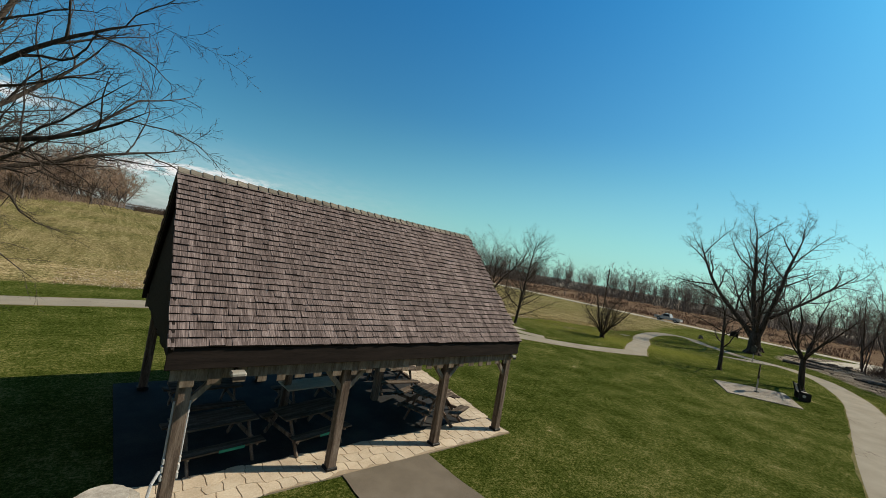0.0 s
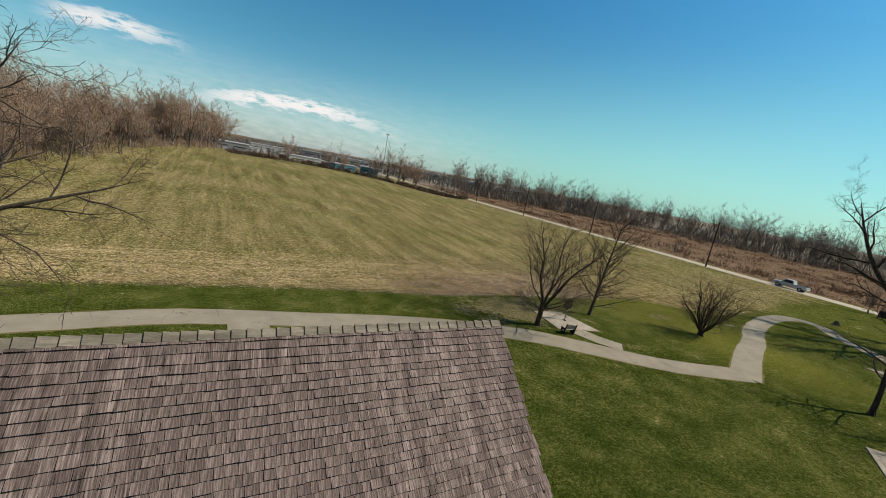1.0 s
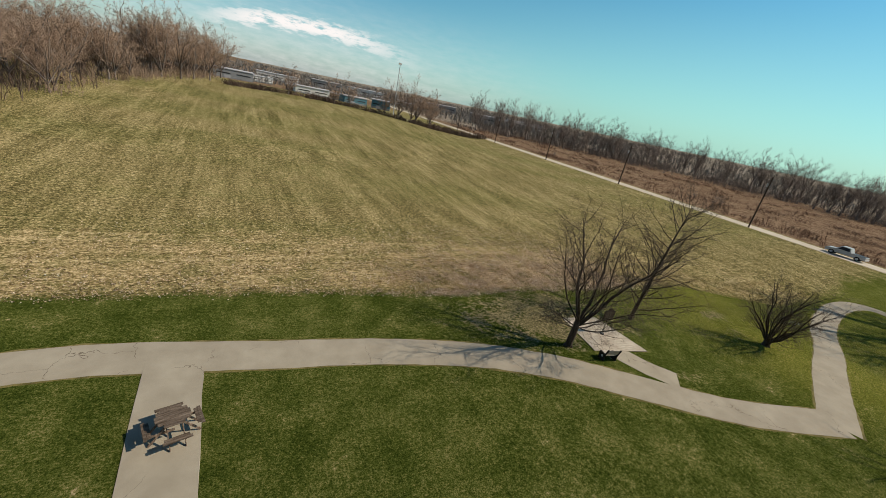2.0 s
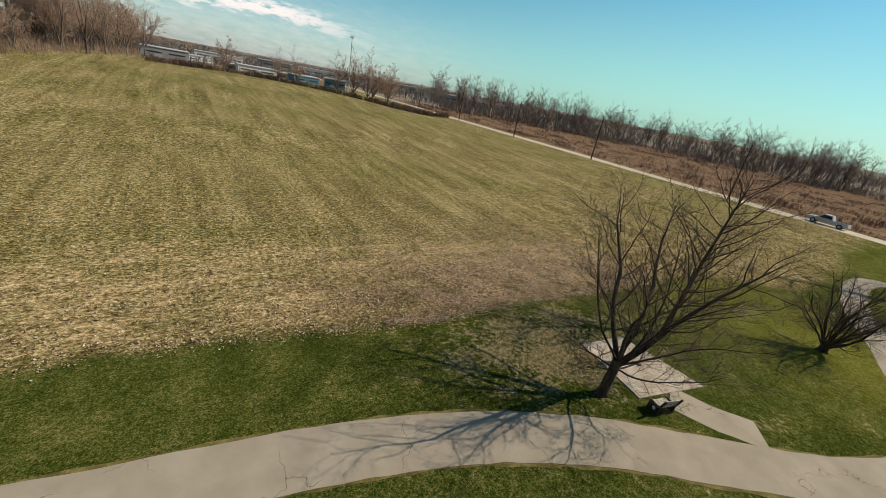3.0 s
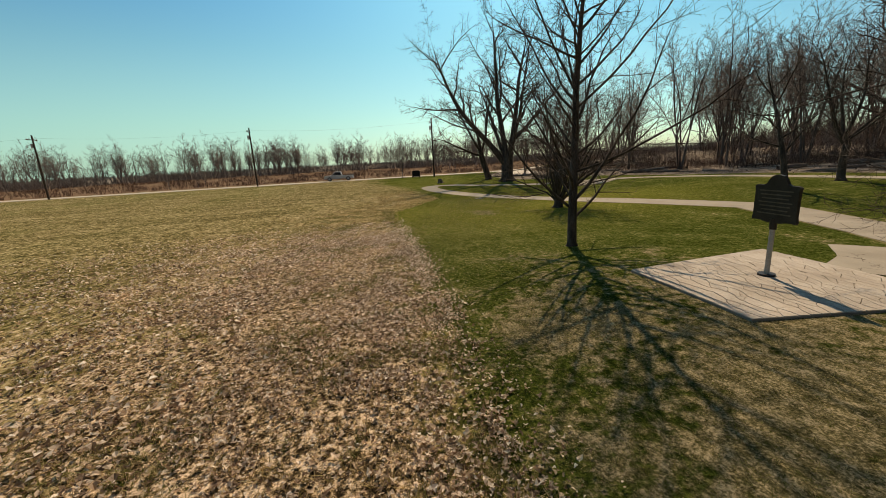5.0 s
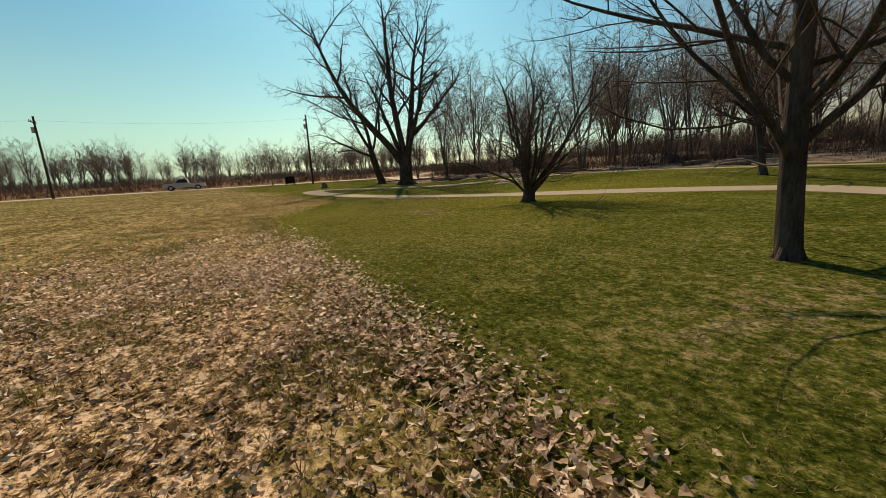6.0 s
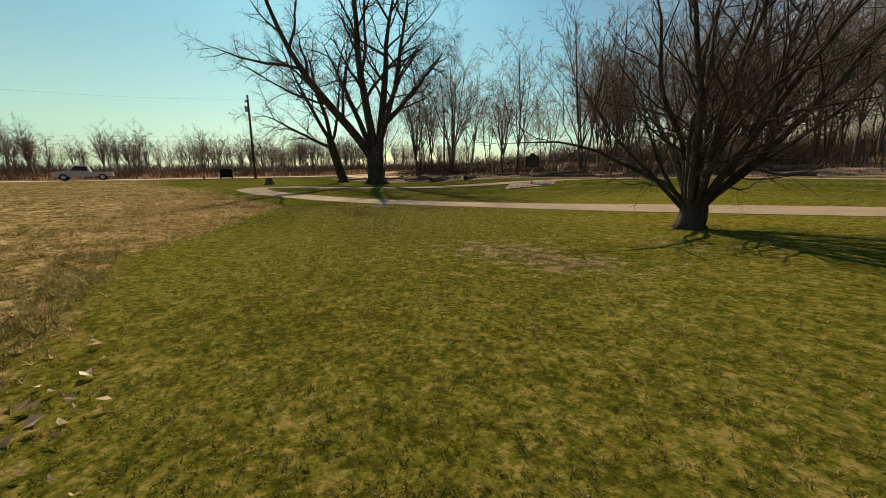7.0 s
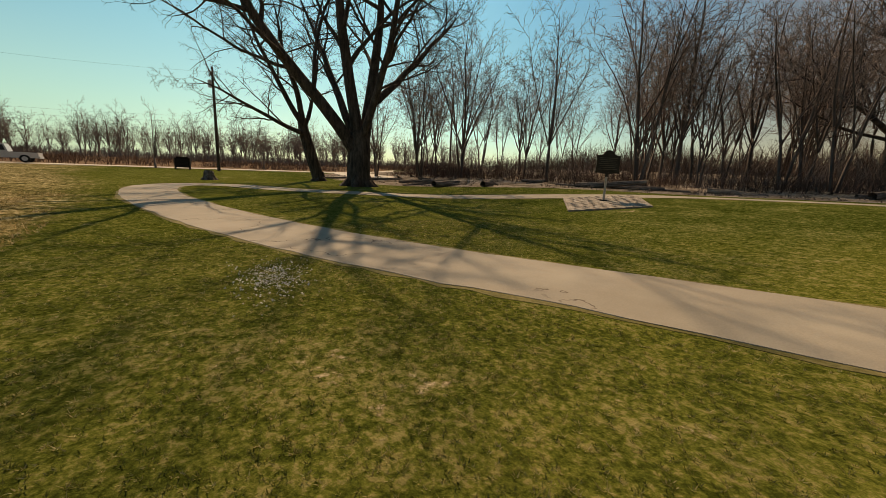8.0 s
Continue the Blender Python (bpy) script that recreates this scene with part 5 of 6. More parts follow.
for az, el, z, ln, rr in ((20, 70, 3.8, 14, 0.26), (140, 66, 3.8, 14, 0.26), (260, 68, 3.8, 13.5, 0.25), (0, 82, 3.9, 15, 0.3), (60, 38, 3.4, 10.5, 0.2), (130, 30, 3.3, 10, 0.18), (200, 40, 3.5, 10.5, 0.2),
                          (280, 28, 3.2, 10, 0.18), (330, 36, 3.5, 10, 0.18), (95, 14, 3.0, 8, 0.13), (310, 12, 3.0, 8, 0.13)):
    a, b = radians(az), radians(el)
    g.limb((0.1 * math.sin(a), 0.1 * math.cos(a), z), (math.sin(a) * math.cos(b), math.cos(a) * math.cos(b), math.sin(b)), ln, rr, 0,
           variant(BIG, steps=[9, 5, 3, 1], count=[12, 7, 5], levels=3, lift=[0.03, 0.03, 0.02, 0.0], ratio=[0.46, 0.48, 0.5], tip=0.01))
tree_thing("oak_tree", g, at_ground(39.6, -27), "broad old bare oak at the edge of the wood")


# far trees: fewer, thicker twigs; built one metre high
def far_tree(seed):
    g = Grower(seed, split=0.006, sides=(3, 3, 4))
    spec = {"steps": [4, 3, 2, 1], "wiggle": [0.04, 0.08, 0.1, 0.1], "lift": [0.05, 0.07, 0.05, 0.02], "count": [7, 6, 4], "levels": 3,
            "angle": [44, 44, 40], "ratio": [0.44, 0.5, 0.62], "apex": 0.4, "from": [0.15, 0.1, 0.1], "tip": 0.0013, "thin": 0.36}
    count = 4 + seed % 3
    fork = 0.2 + 0.07 * (seed % 3)
    g.tube([Vector((0, 0, -0.02)), Vector((0, 0, fork))], [0.02, 0.016])
    for k in range(count):
        b = 6.28 * k / count + g.r.uniform(-0.4, 0.4)
        out = 0.05 if k == 0 else g.r.uniform(0.15, 0.6)
        g.limb((0, 0, fork * g.r.uniform(0.5, 1.0)), (out * math.cos(b), out * math.sin(b), 1), (1 - fork) * (0.95 if k == 0 else g.r.uniform(0.62, 0.88)), 0.0085, 0, spec)
    return g


FAR = make_kinds((201, 202, 203, 204, 205), far_tree)


def edge_tree(seed):
    g = Grower(seed, split=0.006, sides=(3, 3, 5))
    spec = {"steps": [6, 4, 2, 1], "wiggle": [0.09, 0.13, 0.16, 0.2], "lift": [0.05, 0.06, 0.04, 0.02], "count": [8, 7, 4], "levels": 3,
            "angle": [44, 44, 42], "ratio": [0.46, 0.5, 0.6], "apex": 0.35, "from": [0.12, 0.1, 0.1], "tip": 0.0019, "thin": 0.4}
    fork = 0.1 + 0.05 * (seed % 3)
    g.tube([Vector((0, 0, -0.02)), Vector((0.004, 0, fork * 0.5)), Vector((0, 0.004, fork))], [0.022, 0.018, 0.016])
    for k in range(6):
        a = 1.05 * k + g.r.uniform(-0.3, 0.3)
        out = 0.08 if k == 0 else g.r.uniform(0.3, 0.75)
        g.limb((0, 0, fork * g.r.uniform(0.7, 1)), (out * math.cos(a), out * math.sin(a), 1), (1 - fork) * (0.95 if k == 0 else g.r.uniform(0.6, 0.9)), 0.0115, 0, spec)
    return g


EDGE = make_kinds((211, 212, 213, 214), edge_tree)
rf = random.Random(29)
north = [(-25.9, 91, 11), (-24.9, 103, 12), (-22, 101, 9), (-19.7, 124, 15), (-17.5, 122, 14), (-14, 125.5, 15), (-10.5, 150, 15), (-6.5, 172, 15), (-12, 135, 15), (-8.5, 140, 13),
         (45.6, 131, 13), (49, 128, 12), (52, 131, 13), (55.5, 127, 11), (42, 135, 10), (58, 133, 12), (25, 133, 8), (12, 136, 9), (31, 139, 9)]
for k in range(56):
    t = rf.random()
    x0, y0 = -27 + 9 * t, 55 + 75 * t
    north.append((x0 - 26 * rf.random() ** 1.5, y0 + rf.uniform(-4, 10), rf.uniform(7, 14)))
for k in range(12):
    t = rf.random()
    north.append((-20 + 14 * t + rf.uniform(-7, 0), 125 + 50 * t, rf.uniform(12, 16)))
plant(EDGE, (M_FARTWIG, M_TANTWIG), north, "field_tree", "bare tan tree at the far edge of the field", "trees round the field", rf)

east = []
for k in range(160):
    t = k / 160 + rf.uniform(-0.02, 0.02)
    az = radians(28 + 85 * t)
    d = 205 + 28 * math.sin(5 * t) + rf.uniform(-16, 30)
    if 0.60 < t < 0.645 or 0.70 < t < 0.73:
        continue
    east.append((math.sin(az) * d + 10, math.cos(az) * d + 10, rf.uniform(14, 20) * (0.85 if t > 0.62 else 1.0)))
for k in range(44):
    az = radians(30 + 60 * (k + rf.random()) / 44)
    d = rf.uniform(196, 250)
    east.append((math.sin(az) * d + 10, math.cos(az) * d + 10, rf.uniform(8, 13)))
for k in range(26):
    az = radians(96 + 26 * k / 26)
    d = rf.uniform(140, 210)
    east.append((math.sin(az) * d, math.cos(az) * d + 10, rf.uniform(9, 15)))
for k in range(64):
    az = radians(70 + 56 * (k + rf.random()) / 64)
    d = rf.uniform(200, 250)
    east.append((math.sin(az) * d + 10, math.cos(az) * d + 10, rf.uniform(12, 18)))
east += [(100.2, 55, 4.5), (101.5, 54, 4), (104, 62, 3), (99, 112, 3.5), (87, 14.5, 6.5), (96, 2, 6)]
plant(FAR, (M_FARTWIG, M_FARTWIG), east, "far_tree", "bare grey tree in the line beyond the prairie", "trees beyond the road", rf)


# ---- brush: thickets of thin stems, nobody could count them ----
def thicket(name, spots, label, rnd, mat, stems=12, thick=0.02):
    verts, faces = [], []
    for x, y, h, r in spots:
        z = ground_z(x, y) - 0.05
        for k in range(stems):
            a = rnd.uniform(0, 6.28)
            d = r * math.sqrt(rnd.random())
            px, py = x + d * math.cos(a), y + d * math.sin(a)
            hh = h * rnd.uniform(0.45, 1.1) * (1 - 0.35 * (d / r) ** 2)
            pz = z
            w = thick * rnd.uniform(0.6, 1.4)
            lx, ly = rnd.gauss(0, 0.2), rnd.gauss(0, 0.2)
            for j in range(3):
                o = len(verts)
                sx, sy = (0, 0) if j == 0 else (rnd.gauss(0, 0.28) * hh, rnd.gauss(0, 0.28) * hh)
                b0 = Vector((px + lx * hh * 0.3 * j, py + ly * hh * 0.3 * j, pz + hh * 0.3 * j))
                tp = Vector((px + lx * hh + sx, py + ly * hh + sy, pz + hh * rnd.uniform(0.8, 1.0)))
                for q in range(3):
                    t = 2.09 * q + a
                    verts.append((b0.x + w * math.cos(t), b0.y + w * math.sin(t), b0.z))
                verts.append(tuple(tp))
                faces += [(o, o + 1, o + 3), (o + 1, o + 2, o + 3), (o + 2, o, o + 3)]
    ob = mesh_of(name, verts, faces, mat)
    return tagged(ob, label, "brush", kind="stuff")


rb = random.Random(3)
thicket("brush", [(x, y, rb.uniform(1.2, 3.2), rb.uniform(0.8, 2.0)) for x, y in ((rb.uniform(15, 90), rb.uniform(-55, -14)) for k in range(330)) if y < south_y(x) - 9],
        "grey-brown leafless undergrowth on the floor of the wood", rb, M_BRUSH, 16, 0.018)
rb = random.Random(4)
thicket("far_brush", [(10 + math.sin(a) * d, 10 + math.cos(a) * d, rb.uniform(0.8, 2.2), rb.uniform(2.5, 5)) for a, d in ((radians(rb.uniform(26, 125)), rb.uniform(195, 262)) for k in range(420))],
        "dense leafless scrub beneath the far tree line", rb, M_FARTWIG, 14, 0.06)
rb = random.Random(14)
clumps = []
for k in range(1500):
    az = rb.uniform(30, 126)
    dense = 0.95 if az < 57 else 0.12 if az < 59.5 else 0.9 if az < 72 else 0.2 if az < 74.5 else 0.95 if az < 80 else 0.35 if az < 84 else 0.75
    if rb.random() > dense * 0.5:
        continue
    tall = 1.25 if 33 < az < 46 else 1.0 if az < 72 else 1.15 if az < 80 else 0.8
    d = 215 + 30 * noise.noise(Vector((az * 0.2, 0, 0))) + rb.uniform(-8, 30) - 45 * smooth(84, 100, az)
    clumps.append((10 + math.sin(radians(az)) * d, 10 + math.cos(radians(az)) * d, tall * rb.uniform(2.5, 7) * (1 + 0.4 * noise.noise(Vector((az * 0.9, 5, 0)))), rb.uniform(2.5, 4.5)))
thicket("far_woodland", clumps, "leafless grey woodland standing beyond the prairie", rb, M_FARTWIG, 17, 0.04)
rb = random.Random(24)
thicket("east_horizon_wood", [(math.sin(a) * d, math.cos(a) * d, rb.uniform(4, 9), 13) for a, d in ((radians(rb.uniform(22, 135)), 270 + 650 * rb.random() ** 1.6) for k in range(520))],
        "leafless woodland far beyond the prairie, greyed for haze", rb, M_HAZEWOOD, 12, 0.2)
rb = random.Random(25)
thicket("wood_saplings", [(x, y, rb.uniform(1.5, 4.5), rb.uniform(1.0, 2.2)) for x, y in ((rb.uniform(22, 88), rb.uniform(-58, -15)) for k in range(170)) if y < south_y(x) - 10],
        "slim leafless saplings between the trees of the wood", rb, M_WOODTWIG, 12, 0.02)
rb = random.Random(15)
thicket("wood_backing", [(x, y, rb.uniform(4, 9.5), rb.uniform(2, 4)) for x, y in ((rb.uniform(-5, 100), rb.uniform(-95, -62)) for k in range(260))],
        "dense leafless saplings deep in the wood", rb, M_BRUSH, 20, 0.05)
rb = random.Random(16)
thicket("wood_edge_brush", [(x, south_y(x) - rb.uniform(9, 17), rb.uniform(0.5, 2.4) * (0.55 + 0.6 * (0.5 + noise.noise(Vector((x * 0.35, 0, 2))))), rb.uniform(0.8, 1.8)) for x in (rb.uniform(26, 80) for k in range(420)) if noise.noise(Vector((x * 0.45, 3, 0))) > -0.08],
        "dark reddish leafless bushes along the edge of the wood", rb, M_THORN, 24, 0.012)
rb = random.Random(6)
thicket("field_hedge", [(-4 + 62 * t + rb.uniform(-1, 1), 136 + 6 * math.sin(5 * t) + rb.uniform(-2, 3) - 12 * max(0, t - 0.6), rb.uniform(1.2, 2.6), 2.2) for t in (rb.random() for k in range(150))]
        + [(58 + 30 * t, 131 + 12 * t + rb.uniform(-2, 2), rb.uniform(1.5, 3.2), 2.4) for t in (rb.random() for k in range(70))]
        + [(-30 - rb.uniform(0, 28) + 20 * t, 56 + 110 * t, rb.uniform(2, 5.5), 2.5) for t in (rb.random() for k in range(160))],
        "brown leafless hedge at the top of the field", rb, M_BRUSH, 22, 0.045)
rb = random.Random(9)
thicket("field_wood", [(-29 + 22 * t - rb.uniform(0, 22), 60 + 95 * t + rb.uniform(-4, 6), rb.uniform(1.2, 3.8), rb.uniform(1.8, 3.4)) for t in (rb.random() for k in range(190))],
        "tan leafless thickets of the wood west of the field", rb, M_TANTWIG, 20, 0.03)
rb = random.Random(8)
thicket("prairie_grass", [(96 + 90 * rb.random() ** 1.8, rb.uniform(-70, 190), rb.uniform(0.7, 1.7), 2.6) for k in range(440)], "tall rust-brown dead prairie grass beyond the road", rb, M_RUST, 26, 0.045)


# ---- poles ----
def utility_pole():
    e = empty("utility_pole", at_ground(88.4, 40.8), "dark timber utility pole with crossarm beside the road", "utility pole", "poles along the road")
    bm = bmesh.new()
    rod(bm, (0, 0, -0.2), (0, 0, 10.3), 0.16, 10, 0.11)
    part("shaft", bm, M_POLE, e)
    bm = bmesh.new()
    box(bm, (2.2, 0.1, 0.12), Matrix.Translation((0, 0.14, 9.6)))
    part("crossarm", bm, M_POLE, e)
    for x in (-1.0, -0.45, 0.45, 1.0):
        bm = bmesh.new()
        rod(bm, (x, 0.14, 9.66), (x, 0.14, 9.84), 0.035, 6, 0.05)
        part("insulator", bm, M_STEEL, e)
    bm = bmesh.new()
    rod(bm, (0.0, 0.28, 8.3), (0.0, 0.28, 9.0), 0.18, 10)
    part("transformer", bm, M_STEEL, e)
    return e


POLES = [(84, -22), (82.9, 9.1), (88.4, 40.8), (88.0, 73.2), (87.8, 103), (87.8, 134), (88, 166), (88.5, 200)]
pole = utility_pole()
for x, y in POLES:
    if (x, y) != (88.4, 40.8):
        copy_thing(pole, at_ground(x, y))
for off, z in ((-0.12, 4.5), (0.12, 4.95), (0.1, 5.5), (0.45, 9.82)):
    for (x0, y0), (x1, y1) in zip(POLES, POLES[1:]):
        verts, faces = [], []
        for k in range(9):
            t = k / 8
            sag = 0.6 * 4 * t * (1 - t)
            x, y = x0 + (x1 - x0) * t + off, y0 + (y1 - y0) * t
            zz = ground_z(x0, y0) * (1 - t) + ground_z(x1, y1) * t + z - sag
            o = len(verts)
            verts += [(x - 0.006, y, zz), (x + 0.006, y, zz), (x, y, zz + 0.01)]
            if k:
                for q in range(3):
                    faces.append((o - 3 + q, o - 3 + (q + 1) % 3, o + (q + 1) % 3, o + q))
        tagged(mesh_of("power_line", verts, faces, M_DARK), "black power line sagging between the poles", "cable", "lines along the road")


# ---- by the road: sign board, stump, pickup ----
def entrance_board(x, y):
    e = empty("park_board", at_ground(x, y, radians(70)), "dark brown timber notice board beside the road", "sign")
    box_part("panel", (1.3, 0.22, 0.95), Matrix.Translation((0, 0, 0.72)), M_FASCIA, e, bevel=0.03)
    box_part("cap", (1.05, 0.26, 0.16), Matrix.Translation((0, 0, 1.27)), M_FASCIA, e)
    for s in (-1, 1):
        box_part("post", (0.16, 0.16, 1.3), Matrix.Translation((s * 0.66, 0.0, 0.6)), M_POLE, e)


entrance_board(84.6, 12.2)


def stump(x, y, r, h):
    g = Grower(int(x * 10))
    g.limb((0, 0, -0.1), (0.05, 0, 1), h + 0.1, r, 0, variant(STEM, tip=r * 0.8))
    flare(g, r, h * 0.6)
    g.tube([Vector((0, 0, h - 0.06)), Vector((0, 0, h))], [r * 0.84, 0.02])
    e = empty("stump", at_ground(x, y), "weathered grey tree stump beside the path", "stump")
    mesh_of("wood", *g.thick, M_LOG, e)


stump(62.8, 11.9, 0.3, 0.6)


def pickup(m):
    e = empty("pickup_truck", m, "silver pickup truck on the road beyond the field", "pickup")
    prof = [(-2.7, 0.45), (-2.75, 0.95), (-0.75, 1.0), (-0.7, 1.0), (-0.45, 1.72), (0.75, 1.76), (1.35, 1.1), (2.55, 1.0), (2.75, 0.85), (2.75, 0.42)]
    n = len(prof)
    v = [(x, -0.92 if z < 1.2 else -0.74, z) for x, z in prof] + [(x, 0.92 if z < 1.2 else 0.74, z) for x, z in prof]
    mesh_of("body", v, [tuple(range(n)), tuple(range(2 * n - 1, n - 1, -1))] + [((k + 1) % n, k, n + k, n + (k + 1) % n) for k in range(n)], M_CARPAINT, e)
    for s in (-1, 1):
        pts = [(-0.5, 1.12), (-0.36, 1.62), (0.68, 1.65), (1.12, 1.15)]
        vv = [(x, s * (0.925 if z < 1.2 else 0.78), z) for x, z in pts] + [(x, s * (0.9 if z < 1.2 else 0.74), z) for x, z in pts]
        mesh_of("side_window", vv, [(0, 1, 2, 3), (7, 6, 5, 4), (0, 4, 5, 1), (1, 5, 6, 2), (2, 6, 7, 3), (3, 7, 4, 0)], M_GLASS, e)
        for x in (-1.75, 1.75):
            bm = bmesh.new()
            rod(bm, (x, s * 0.72, 0.38), (x, s * 0.96, 0.38), 0.38, 18)
            w = part("wheel", bm, M_TYRE, e)
            bm = bmesh.new()
            rod(bm, (x, s * 0.95, 0.38), (x, s * 0.975, 0.38), 0.22, 12)
            part("rim", bm, M_STEEL, w)
        box_part("headlight", (0.06, 0.3, 0.16), Matrix.Translation((2.735, s * 0.7, 0.82)), M_WHITEWALL, e)
    box_part("bed_cover", (1.85, 1.6, 0.03), Matrix.Translation((-1.7, 0, 1.0)), M_DARK, e)
    box_part("bumper", (0.12, 1.84, 0.2), Matrix.Translation((-2.76, 0, 0.52)), M_STEEL, e)


pickup(Matrix.Translation((91.4, 26.5, ground_z(91.4, 26.5) + 0.05)) @ Matrix.Rotation(radians(90), 4, "Z"))


# ---- logs and stones on the floor of the wood ----
rl = random.Random(12)
for k in range(34):
    x = rl.uniform(34, 72)
    y = south_y(x) - rl.uniform(0.8, 12)
    ln, r = rl.uniform(0.8, 4.5), rl.uniform(0.07, 0.2)
    g = Grower(700 + k, split=0.01)
    g.limb((-ln / 2, 0, r * 0.7), (1, 0, 0.0), ln, r, 0, variant(STEM, wiggle=[0.05], tip=r * 0.7))
    ob = mesh_of("log", *g.thick, M_LOG, None)
    ob.matrix_world = at_ground(x, y, rl.uniform(0, 6.28), 1.0, 0.0)
    tagged(ob, "fallen grey log on the leaf litter", "log", "fallen logs")


rl = random.Random(13)
thicket("wood_debris", [(x, south_y(x) - rl.uniform(0.4, 9), rl.uniform(0.1, 0.3), rl.uniform(0.25, 0.7)) for x in (rl.uniform(24, 80) for k in range(330))], "dead sticks and clods on the leaf litter of the wood", rl, M_LOG, 8, 0.03)


# ---- town beyond the field ----
def warehouse(az, d, w, dep, h, mat, label, stripes=6, turn=0.0):
    x, y = math.sin(radians(az)) * d, math.cos(radians(az)) * d + 5.4
    e = empty("warehouse", Matrix.Translation((x, y, ground_z(x, y) - 0.2)) @ Matrix.Rotation(radians(-az + turn), 4, "Z"), label, "building", "buildings of the town")
    box_part("wall", (w, dep, h), Matrix.Translation((0, dep / 2, h / 2)), mat, e, bevel=0.05)
    box_part("roof", (w + 0.6, dep + 0.6, 0.5), Matrix.Translation((0, dep / 2, h + 0.25)), M_ROOFFLAT, e, bevel=0.1)
    box_part("plinth", (w, 0.16, h * 0.28), Matrix.Translation((0, -0.05, h * 0.14)), M_GREYWALL, e, bevel=0)
    stripes = max(2, stripes // 2)
    for k in range(stripes):
        x0 = -w / 2 + w * (k + 0.5) / stripes
        box_part("window", (w / stripes * 0.7, 0.12, h * 0.12), Matrix.Translation((x0, -0.03, h * 0.6)), M_GLASS, e, bevel=0)
        if k % 2 == 0:
            box_part("door", (min(3.0, w * 0.2), 0.2, h * 0.42), Matrix.Translation((x0 + w / stripes * 0.2, -0.07, h * 0.21)), M_ROOFFLAT, e, bevel=0)


warehouse(-0.6, 250, 19, 14, 4.6, M_GREYWALL, "low grey shed with pale roof beyond the field", 4)
warehouse(2.6, 272, 12, 12, 3.2, M_WHITEWALL, "low white shed beyond the field", 3, 12)
warehouse(6.0, 240, 6, 9, 3.0, M_BRICKWALL, "small tan house beyond the field", 2, -15)
warehouse(8.6, 225, 17, 10, 3.6, M_WHITEWALL, "low white industrial shed beyond the field", 3, 8)
warehouse(11.8, 235, 9, 10, 3.2, M_BRICKWALL, "low tan brick shed beyond the field", 4)
warehouse(14.2, 215, 12, 9, 3.4, M_TEALWALL, "small blue clad shed beyond the hedge", 2, 20)
warehouse(17.6, 222, 10, 9, 4.4, M_TEALWALL, "small white clad building beyond the hedge", 3)
warehouse(4.5, 350, 30, 20, 5, M_WHITEWALL, "long white warehouse far across the town", 6)
warehouse(10.5, 390, 26, 20, 6, M_GREYWALL, "grey warehouse far across the town", 5)
warehouse(15.5, 400, 34, 24, 5.5, M_WHITEWALL, "long white warehouse far across the town", 7)
warehouse(21, 330, 14, 12, 4.2, M_WHITEWALL, "white shed among trees far across the town", 3)
warehouse(26, 410, 30, 24, 6, M_GREYWALL, "long grey warehouse far across the town", 6)
warehouse(32, 330, 22, 20, 6, M_GREYWALL, "grey clad hall with pale roof beyond the trees", 5)
warehouse(38, 390, 40, 26, 6, M_WHITEWALL, "long white warehouse far across the town", 8)

e = empty("light_mast", at_ground(56, 165), "tall thin steel light mast beyond the field", "mast")
bm = bmesh.new()
rod(bm, (0, 0, -0.2), (0, 0, 19.5), 0.22, 8, 0.12)
part("shaft", bm, M_STEEL, e)
box_part("lamp_head", (1.2, 0.5, 0.7), Matrix.Translation((0, 0, 19.7)), M_STEEL, e)

rt = random.Random(77)
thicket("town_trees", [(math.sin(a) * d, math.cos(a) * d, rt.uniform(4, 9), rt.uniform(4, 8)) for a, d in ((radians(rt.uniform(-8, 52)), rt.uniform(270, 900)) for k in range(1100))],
        "leafless trees and scrub spread through the far town", rt, M_HAZEWOOD, 8, 0.28)
rt = random.Random(78)
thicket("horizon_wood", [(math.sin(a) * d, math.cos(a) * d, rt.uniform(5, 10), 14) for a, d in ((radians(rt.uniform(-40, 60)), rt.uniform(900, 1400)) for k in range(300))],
        "line of leafless woodland on the horizon, greyed for haze", rt, M_HAZEWOOD, 13, 0.45)


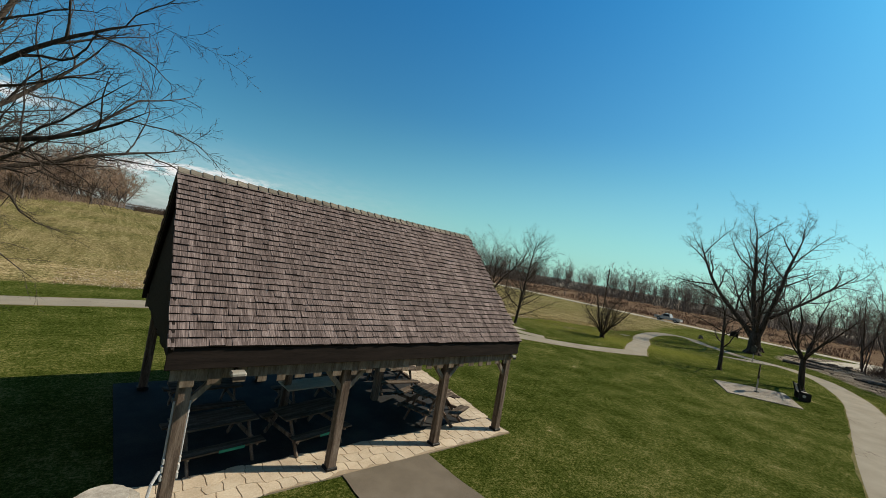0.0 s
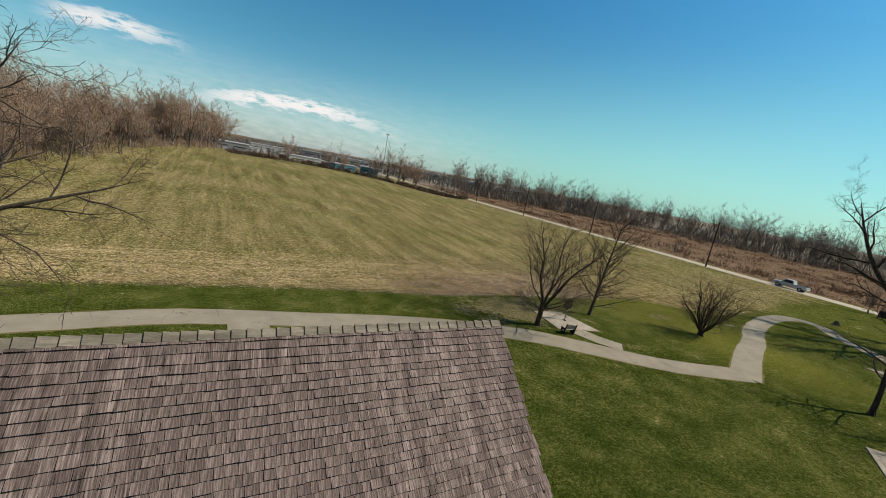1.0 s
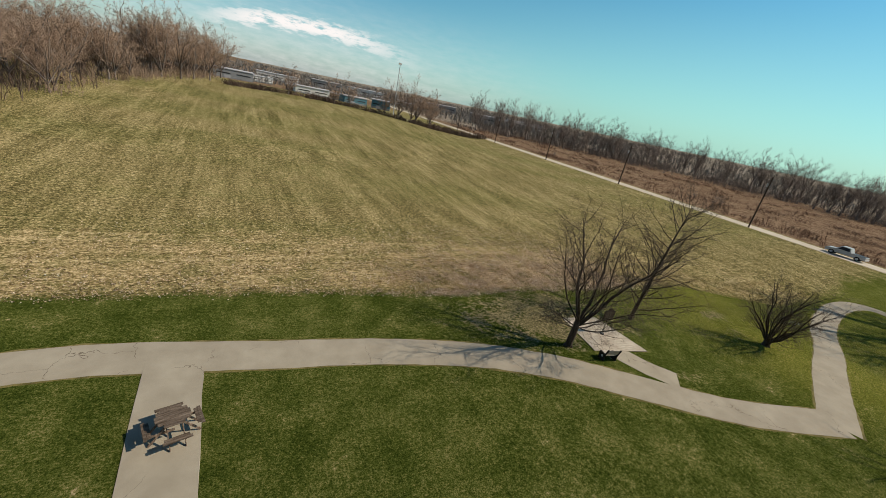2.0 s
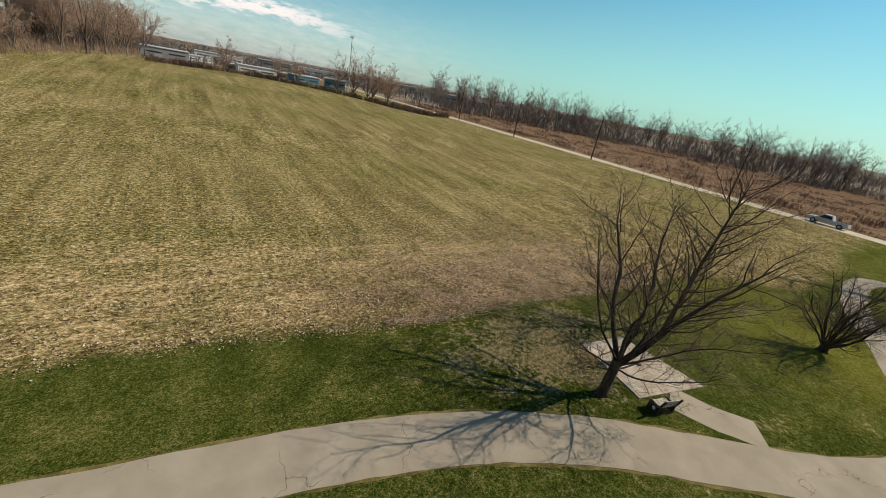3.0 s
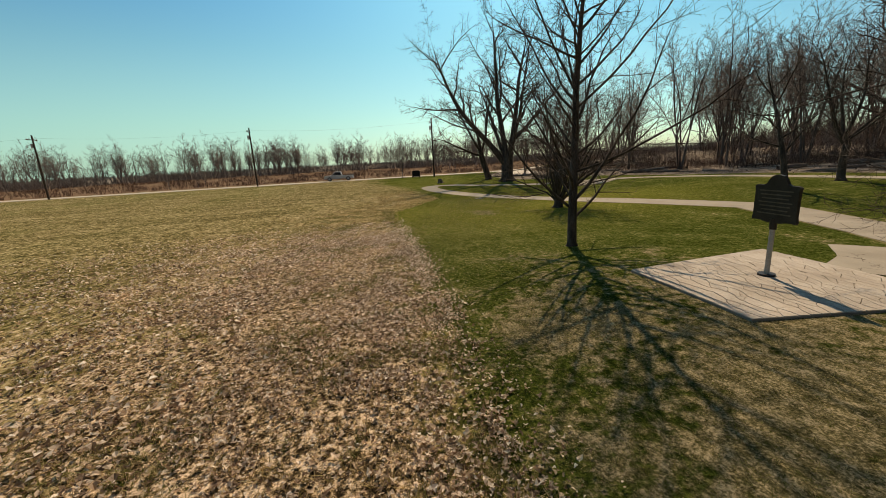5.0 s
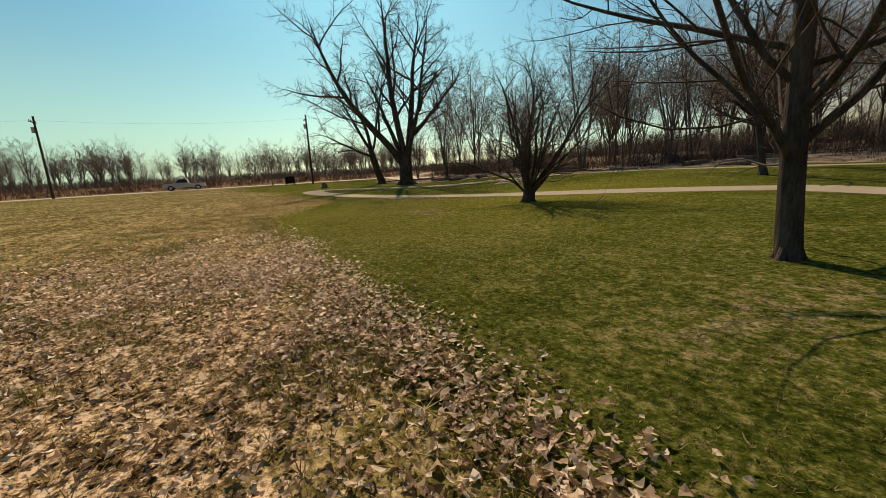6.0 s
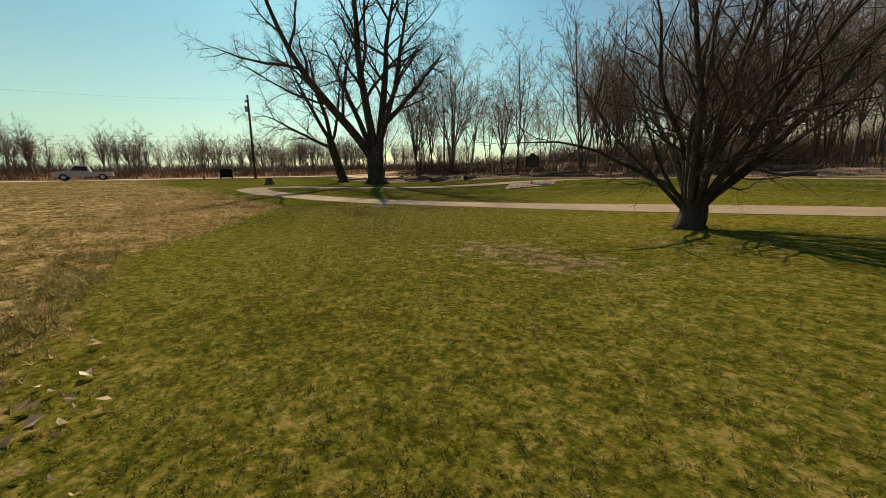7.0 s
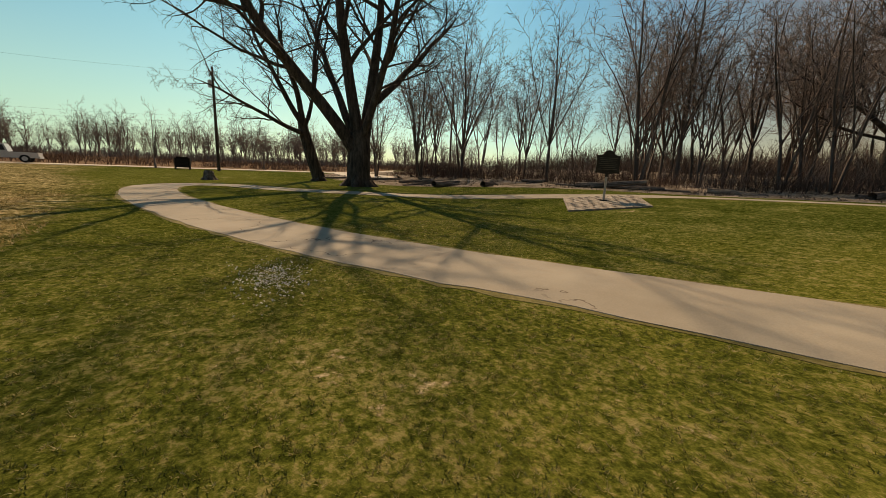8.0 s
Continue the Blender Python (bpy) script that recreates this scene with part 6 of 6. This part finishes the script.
# ---- leaves and grass ----
def scatter_leaves(n, seed):
    """Curled leaves in drifts: lobed ones where they are passed low, simpler ones further into the field."""
    rnd = random.Random(seed)
    verts, faces = [], []
    done = 0
    while done < n:
        x = rnd.uniform(-12, 41)
        d = rnd.expovariate(1 / 3.6) - 0.35 + rnd.gauss(0, 0.2)
        if d > 13 or rnd.random() > 0.12 + 0.88 * smooth(2, 14, x) or rnd.random() < smooth(24, 31, x):
            continue
        y = edge_y(x) + d
        drift = noise.noise(Vector((x * 0.5, y * 0.7, 0))) + 0.8 * noise.noise(Vector((x * 1.9, y * 2.4, 3)))
        if drift < 0.0 and rnd.random() < 0.68:
            continue
        done += 1
        z = ground_z(x, y) + rnd.uniform(0.01, 0.05) + 0.03 * max(0, drift) * rnd.random()
        m = Matrix.Translation((x, y, z)) @ Euler((rnd.gauss(0, 0.3), rnd.gauss(0, 0.3), rnd.uniform(0, 6.28))).to_matrix().to_4x4()
        L = min(0.05, 0.015 + rnd.expovariate(1 / 0.014))
        W, c = L * rnd.uniform(0.4, 0.85), rnd.uniform(-0.6, 1.5)
        o = len(verts)
        if 13 < x < 29 and d < 3.0:
            rim = 7
            verts.append(tuple(m @ Vector((0, 0, 0))))
            for k in range(rim):
                t = 6.283 * k / rim + rnd.uniform(-0.2, 0.2)
                q = (1.0 if k % 2 else 0.55) * rnd.uniform(0.7, 1.15)
                px, py = L * q * math.cos(t), W * q * math.sin(t)
                verts.append(tuple(m @ Vector((px, py, c * py * py / L + rnd.gauss(0.08, 0.17) * L * q))))
            faces += [(o, o + 1 + k, o + 1 + (k + 1) % rim) for k in range(rim)]
        else:
            for q in ((-L, 0, 0), (rnd.uniform(-0.4, 0.2) * L, -W, W * c), (rnd.uniform(0.2, 0.6) * L, -W * rnd.uniform(0.3, 0.9), W * c), (L, 0, L * 0.3), (rnd.uniform(-0.3, 0.3) * L, W, W * c)):
                verts.append(tuple(m @ Vector(q)))
            faces += [(o, o + 1, o + 2), (o, o + 2, o + 3), (o, o + 3, o + 4)]
    return tagged(mesh_of("fallen_leaves", verts, faces, M_LEAF), "pale brown dry leaves drifted along the field edge", "leaves", kind="stuff")


scatter_leaves(105000, 5)


def on_path(x, y):
    for line, w in ((PATH_LOOP, 1.0), (PATH_MAIN, 1.05)):
        for (x0, y0), (x1, y1) in zip(line, line[1:]):
            dx, dy = x1 - x0, y1 - y0
            t = max(0, min(1, ((x - x0) * dx + (y - y0) * dy) / (dx * dx + dy * dy)))
            if (x - x0 - t * dx) ** 2 + (y - y0 - t * dy) ** 2 < w * w:
                return True
    return False


def grass(name, n, zone, seed, mat, label, lo, hi, keep):
    rnd = random.Random(seed)
    verts, faces = [], []
    x0, x1, y0, y1 = zone
    while len(faces) < n:
        x, y = rnd.uniform(x0, x1), rnd.uniform(y0, y1)
        if not keep(x, y, rnd):
            continue
        z = ground_z(x, y) - 0.005
        tuft = rnd.uniform(0.55, 1.3)
        root = len(verts)
        verts.append((x, y, z))
        turn = rnd.uniform(0, 6.28)
        for k in range(6):
            a = turn + 1.05 * k + rnd.uniform(-0.4, 0.4)
            h = rnd.uniform(lo, hi) * tuft
            w, r = rnd.uniform(0.005, 0.011), rnd.uniform(0.5, 2.0) * h
            o = len(verts)
            verts += [(x + w * math.sin(a), y - w * math.cos(a), z), (x + r * math.cos(a), y + r * math.sin(a), z + h)]
            faces.append((root, o, o + 1))
    return tagged(mesh_of(name, verts, faces, mat), label, "grass", kind="stuff")


def lawn_zone(x, y, rnd):
    """Thick where the lawn is passed low, thinner away from there."""
    line_y = 20.5 - 0.62 * max(0, x - 26)
    dry = math.exp(-(((x - 30.6) / 1.5) ** 2 + ((y - 15.9) / 1.0) ** 2))
    return y < edge_y(x) - 0.1 and rnd.random() > 0.85 * dry and rnd.random() < math.exp(-((y - line_y) / 3.6) ** 2) and not on_path(x, y)


grass("lawn_grass", 430000, (12, 43, 7, 21), 21, M_BLADE, "short green and straw-tipped lawn grass", 0.009, 0.021, lawn_zone)
grass("field_grass", 90000, (6, 45, 15, 30), 22, M_STRAW, "dry straw-coloured stubble of the mown field", 0.03, 0.08,
      lambda x, y, rnd: y > edge_y(x) - 0.3 and rnd.random() < math.exp(-((y - edge_y(x)) / 5) ** 2))


grass("green_tufts", 84000, (8, 36, 20, 29), 23, M_BLADE, "green tufts of grass among the fallen leaves", 0.03, 0.075,
      lambda x, y, rnd: y > edge_y(x) - 0.1 and noise.noise(Vector((x * 0.9, y * 0.9, 4))) + 0.6 * noise.noise(Vector((x * 3.1, y * 3.1, 7))) > 0.18 and rnd.random() < math.exp(-((y - edge_y(x)) / 4.5) ** 2))


# ---- tall dry weeds at the field's corner, pale litter by the path ----
rd = random.Random(91)
grass("dry_weeds", 15000, (35, 52, 15, 24), 92, M_STRAW, "pale dry weeds at the corner of the field", 0.04, 0.13,
      lambda x, y, rnd: 0.1 < y - edge_y(x) < 4.5 and noise.noise(Vector((x * 0.8, y * 0.8, 2))) > -0.1)
verts, faces = [], []
for k in range(620):
    u = rd.gauss(0, 0.55)
    x, y = 39.2 - 0.6 * u + rd.gauss(0, 0.16), 13.6 + 0.1 * u + rd.gauss(0, 0.16)
    if on_path(x, y):
        continue
    z = ground_z(x, y) + rd.uniform(0.01, 0.04)
    a, r = rd.uniform(0, 6.28), rd.uniform(0.005, 0.013)
    o = len(verts)
    verts += [(x + r * math.cos(a + q * 1.57), y + r * math.sin(a + q * 1.57), z + rd.uniform(0, 0.02)) for q in range(4)]
    faces.append((o, o + 1, o + 2, o + 3))
tagged(mesh_of("pale_litter", verts, faces, M_WHITEWALL), "scatter of pale wind-blown litter beside the path", "litter", kind="stuff")
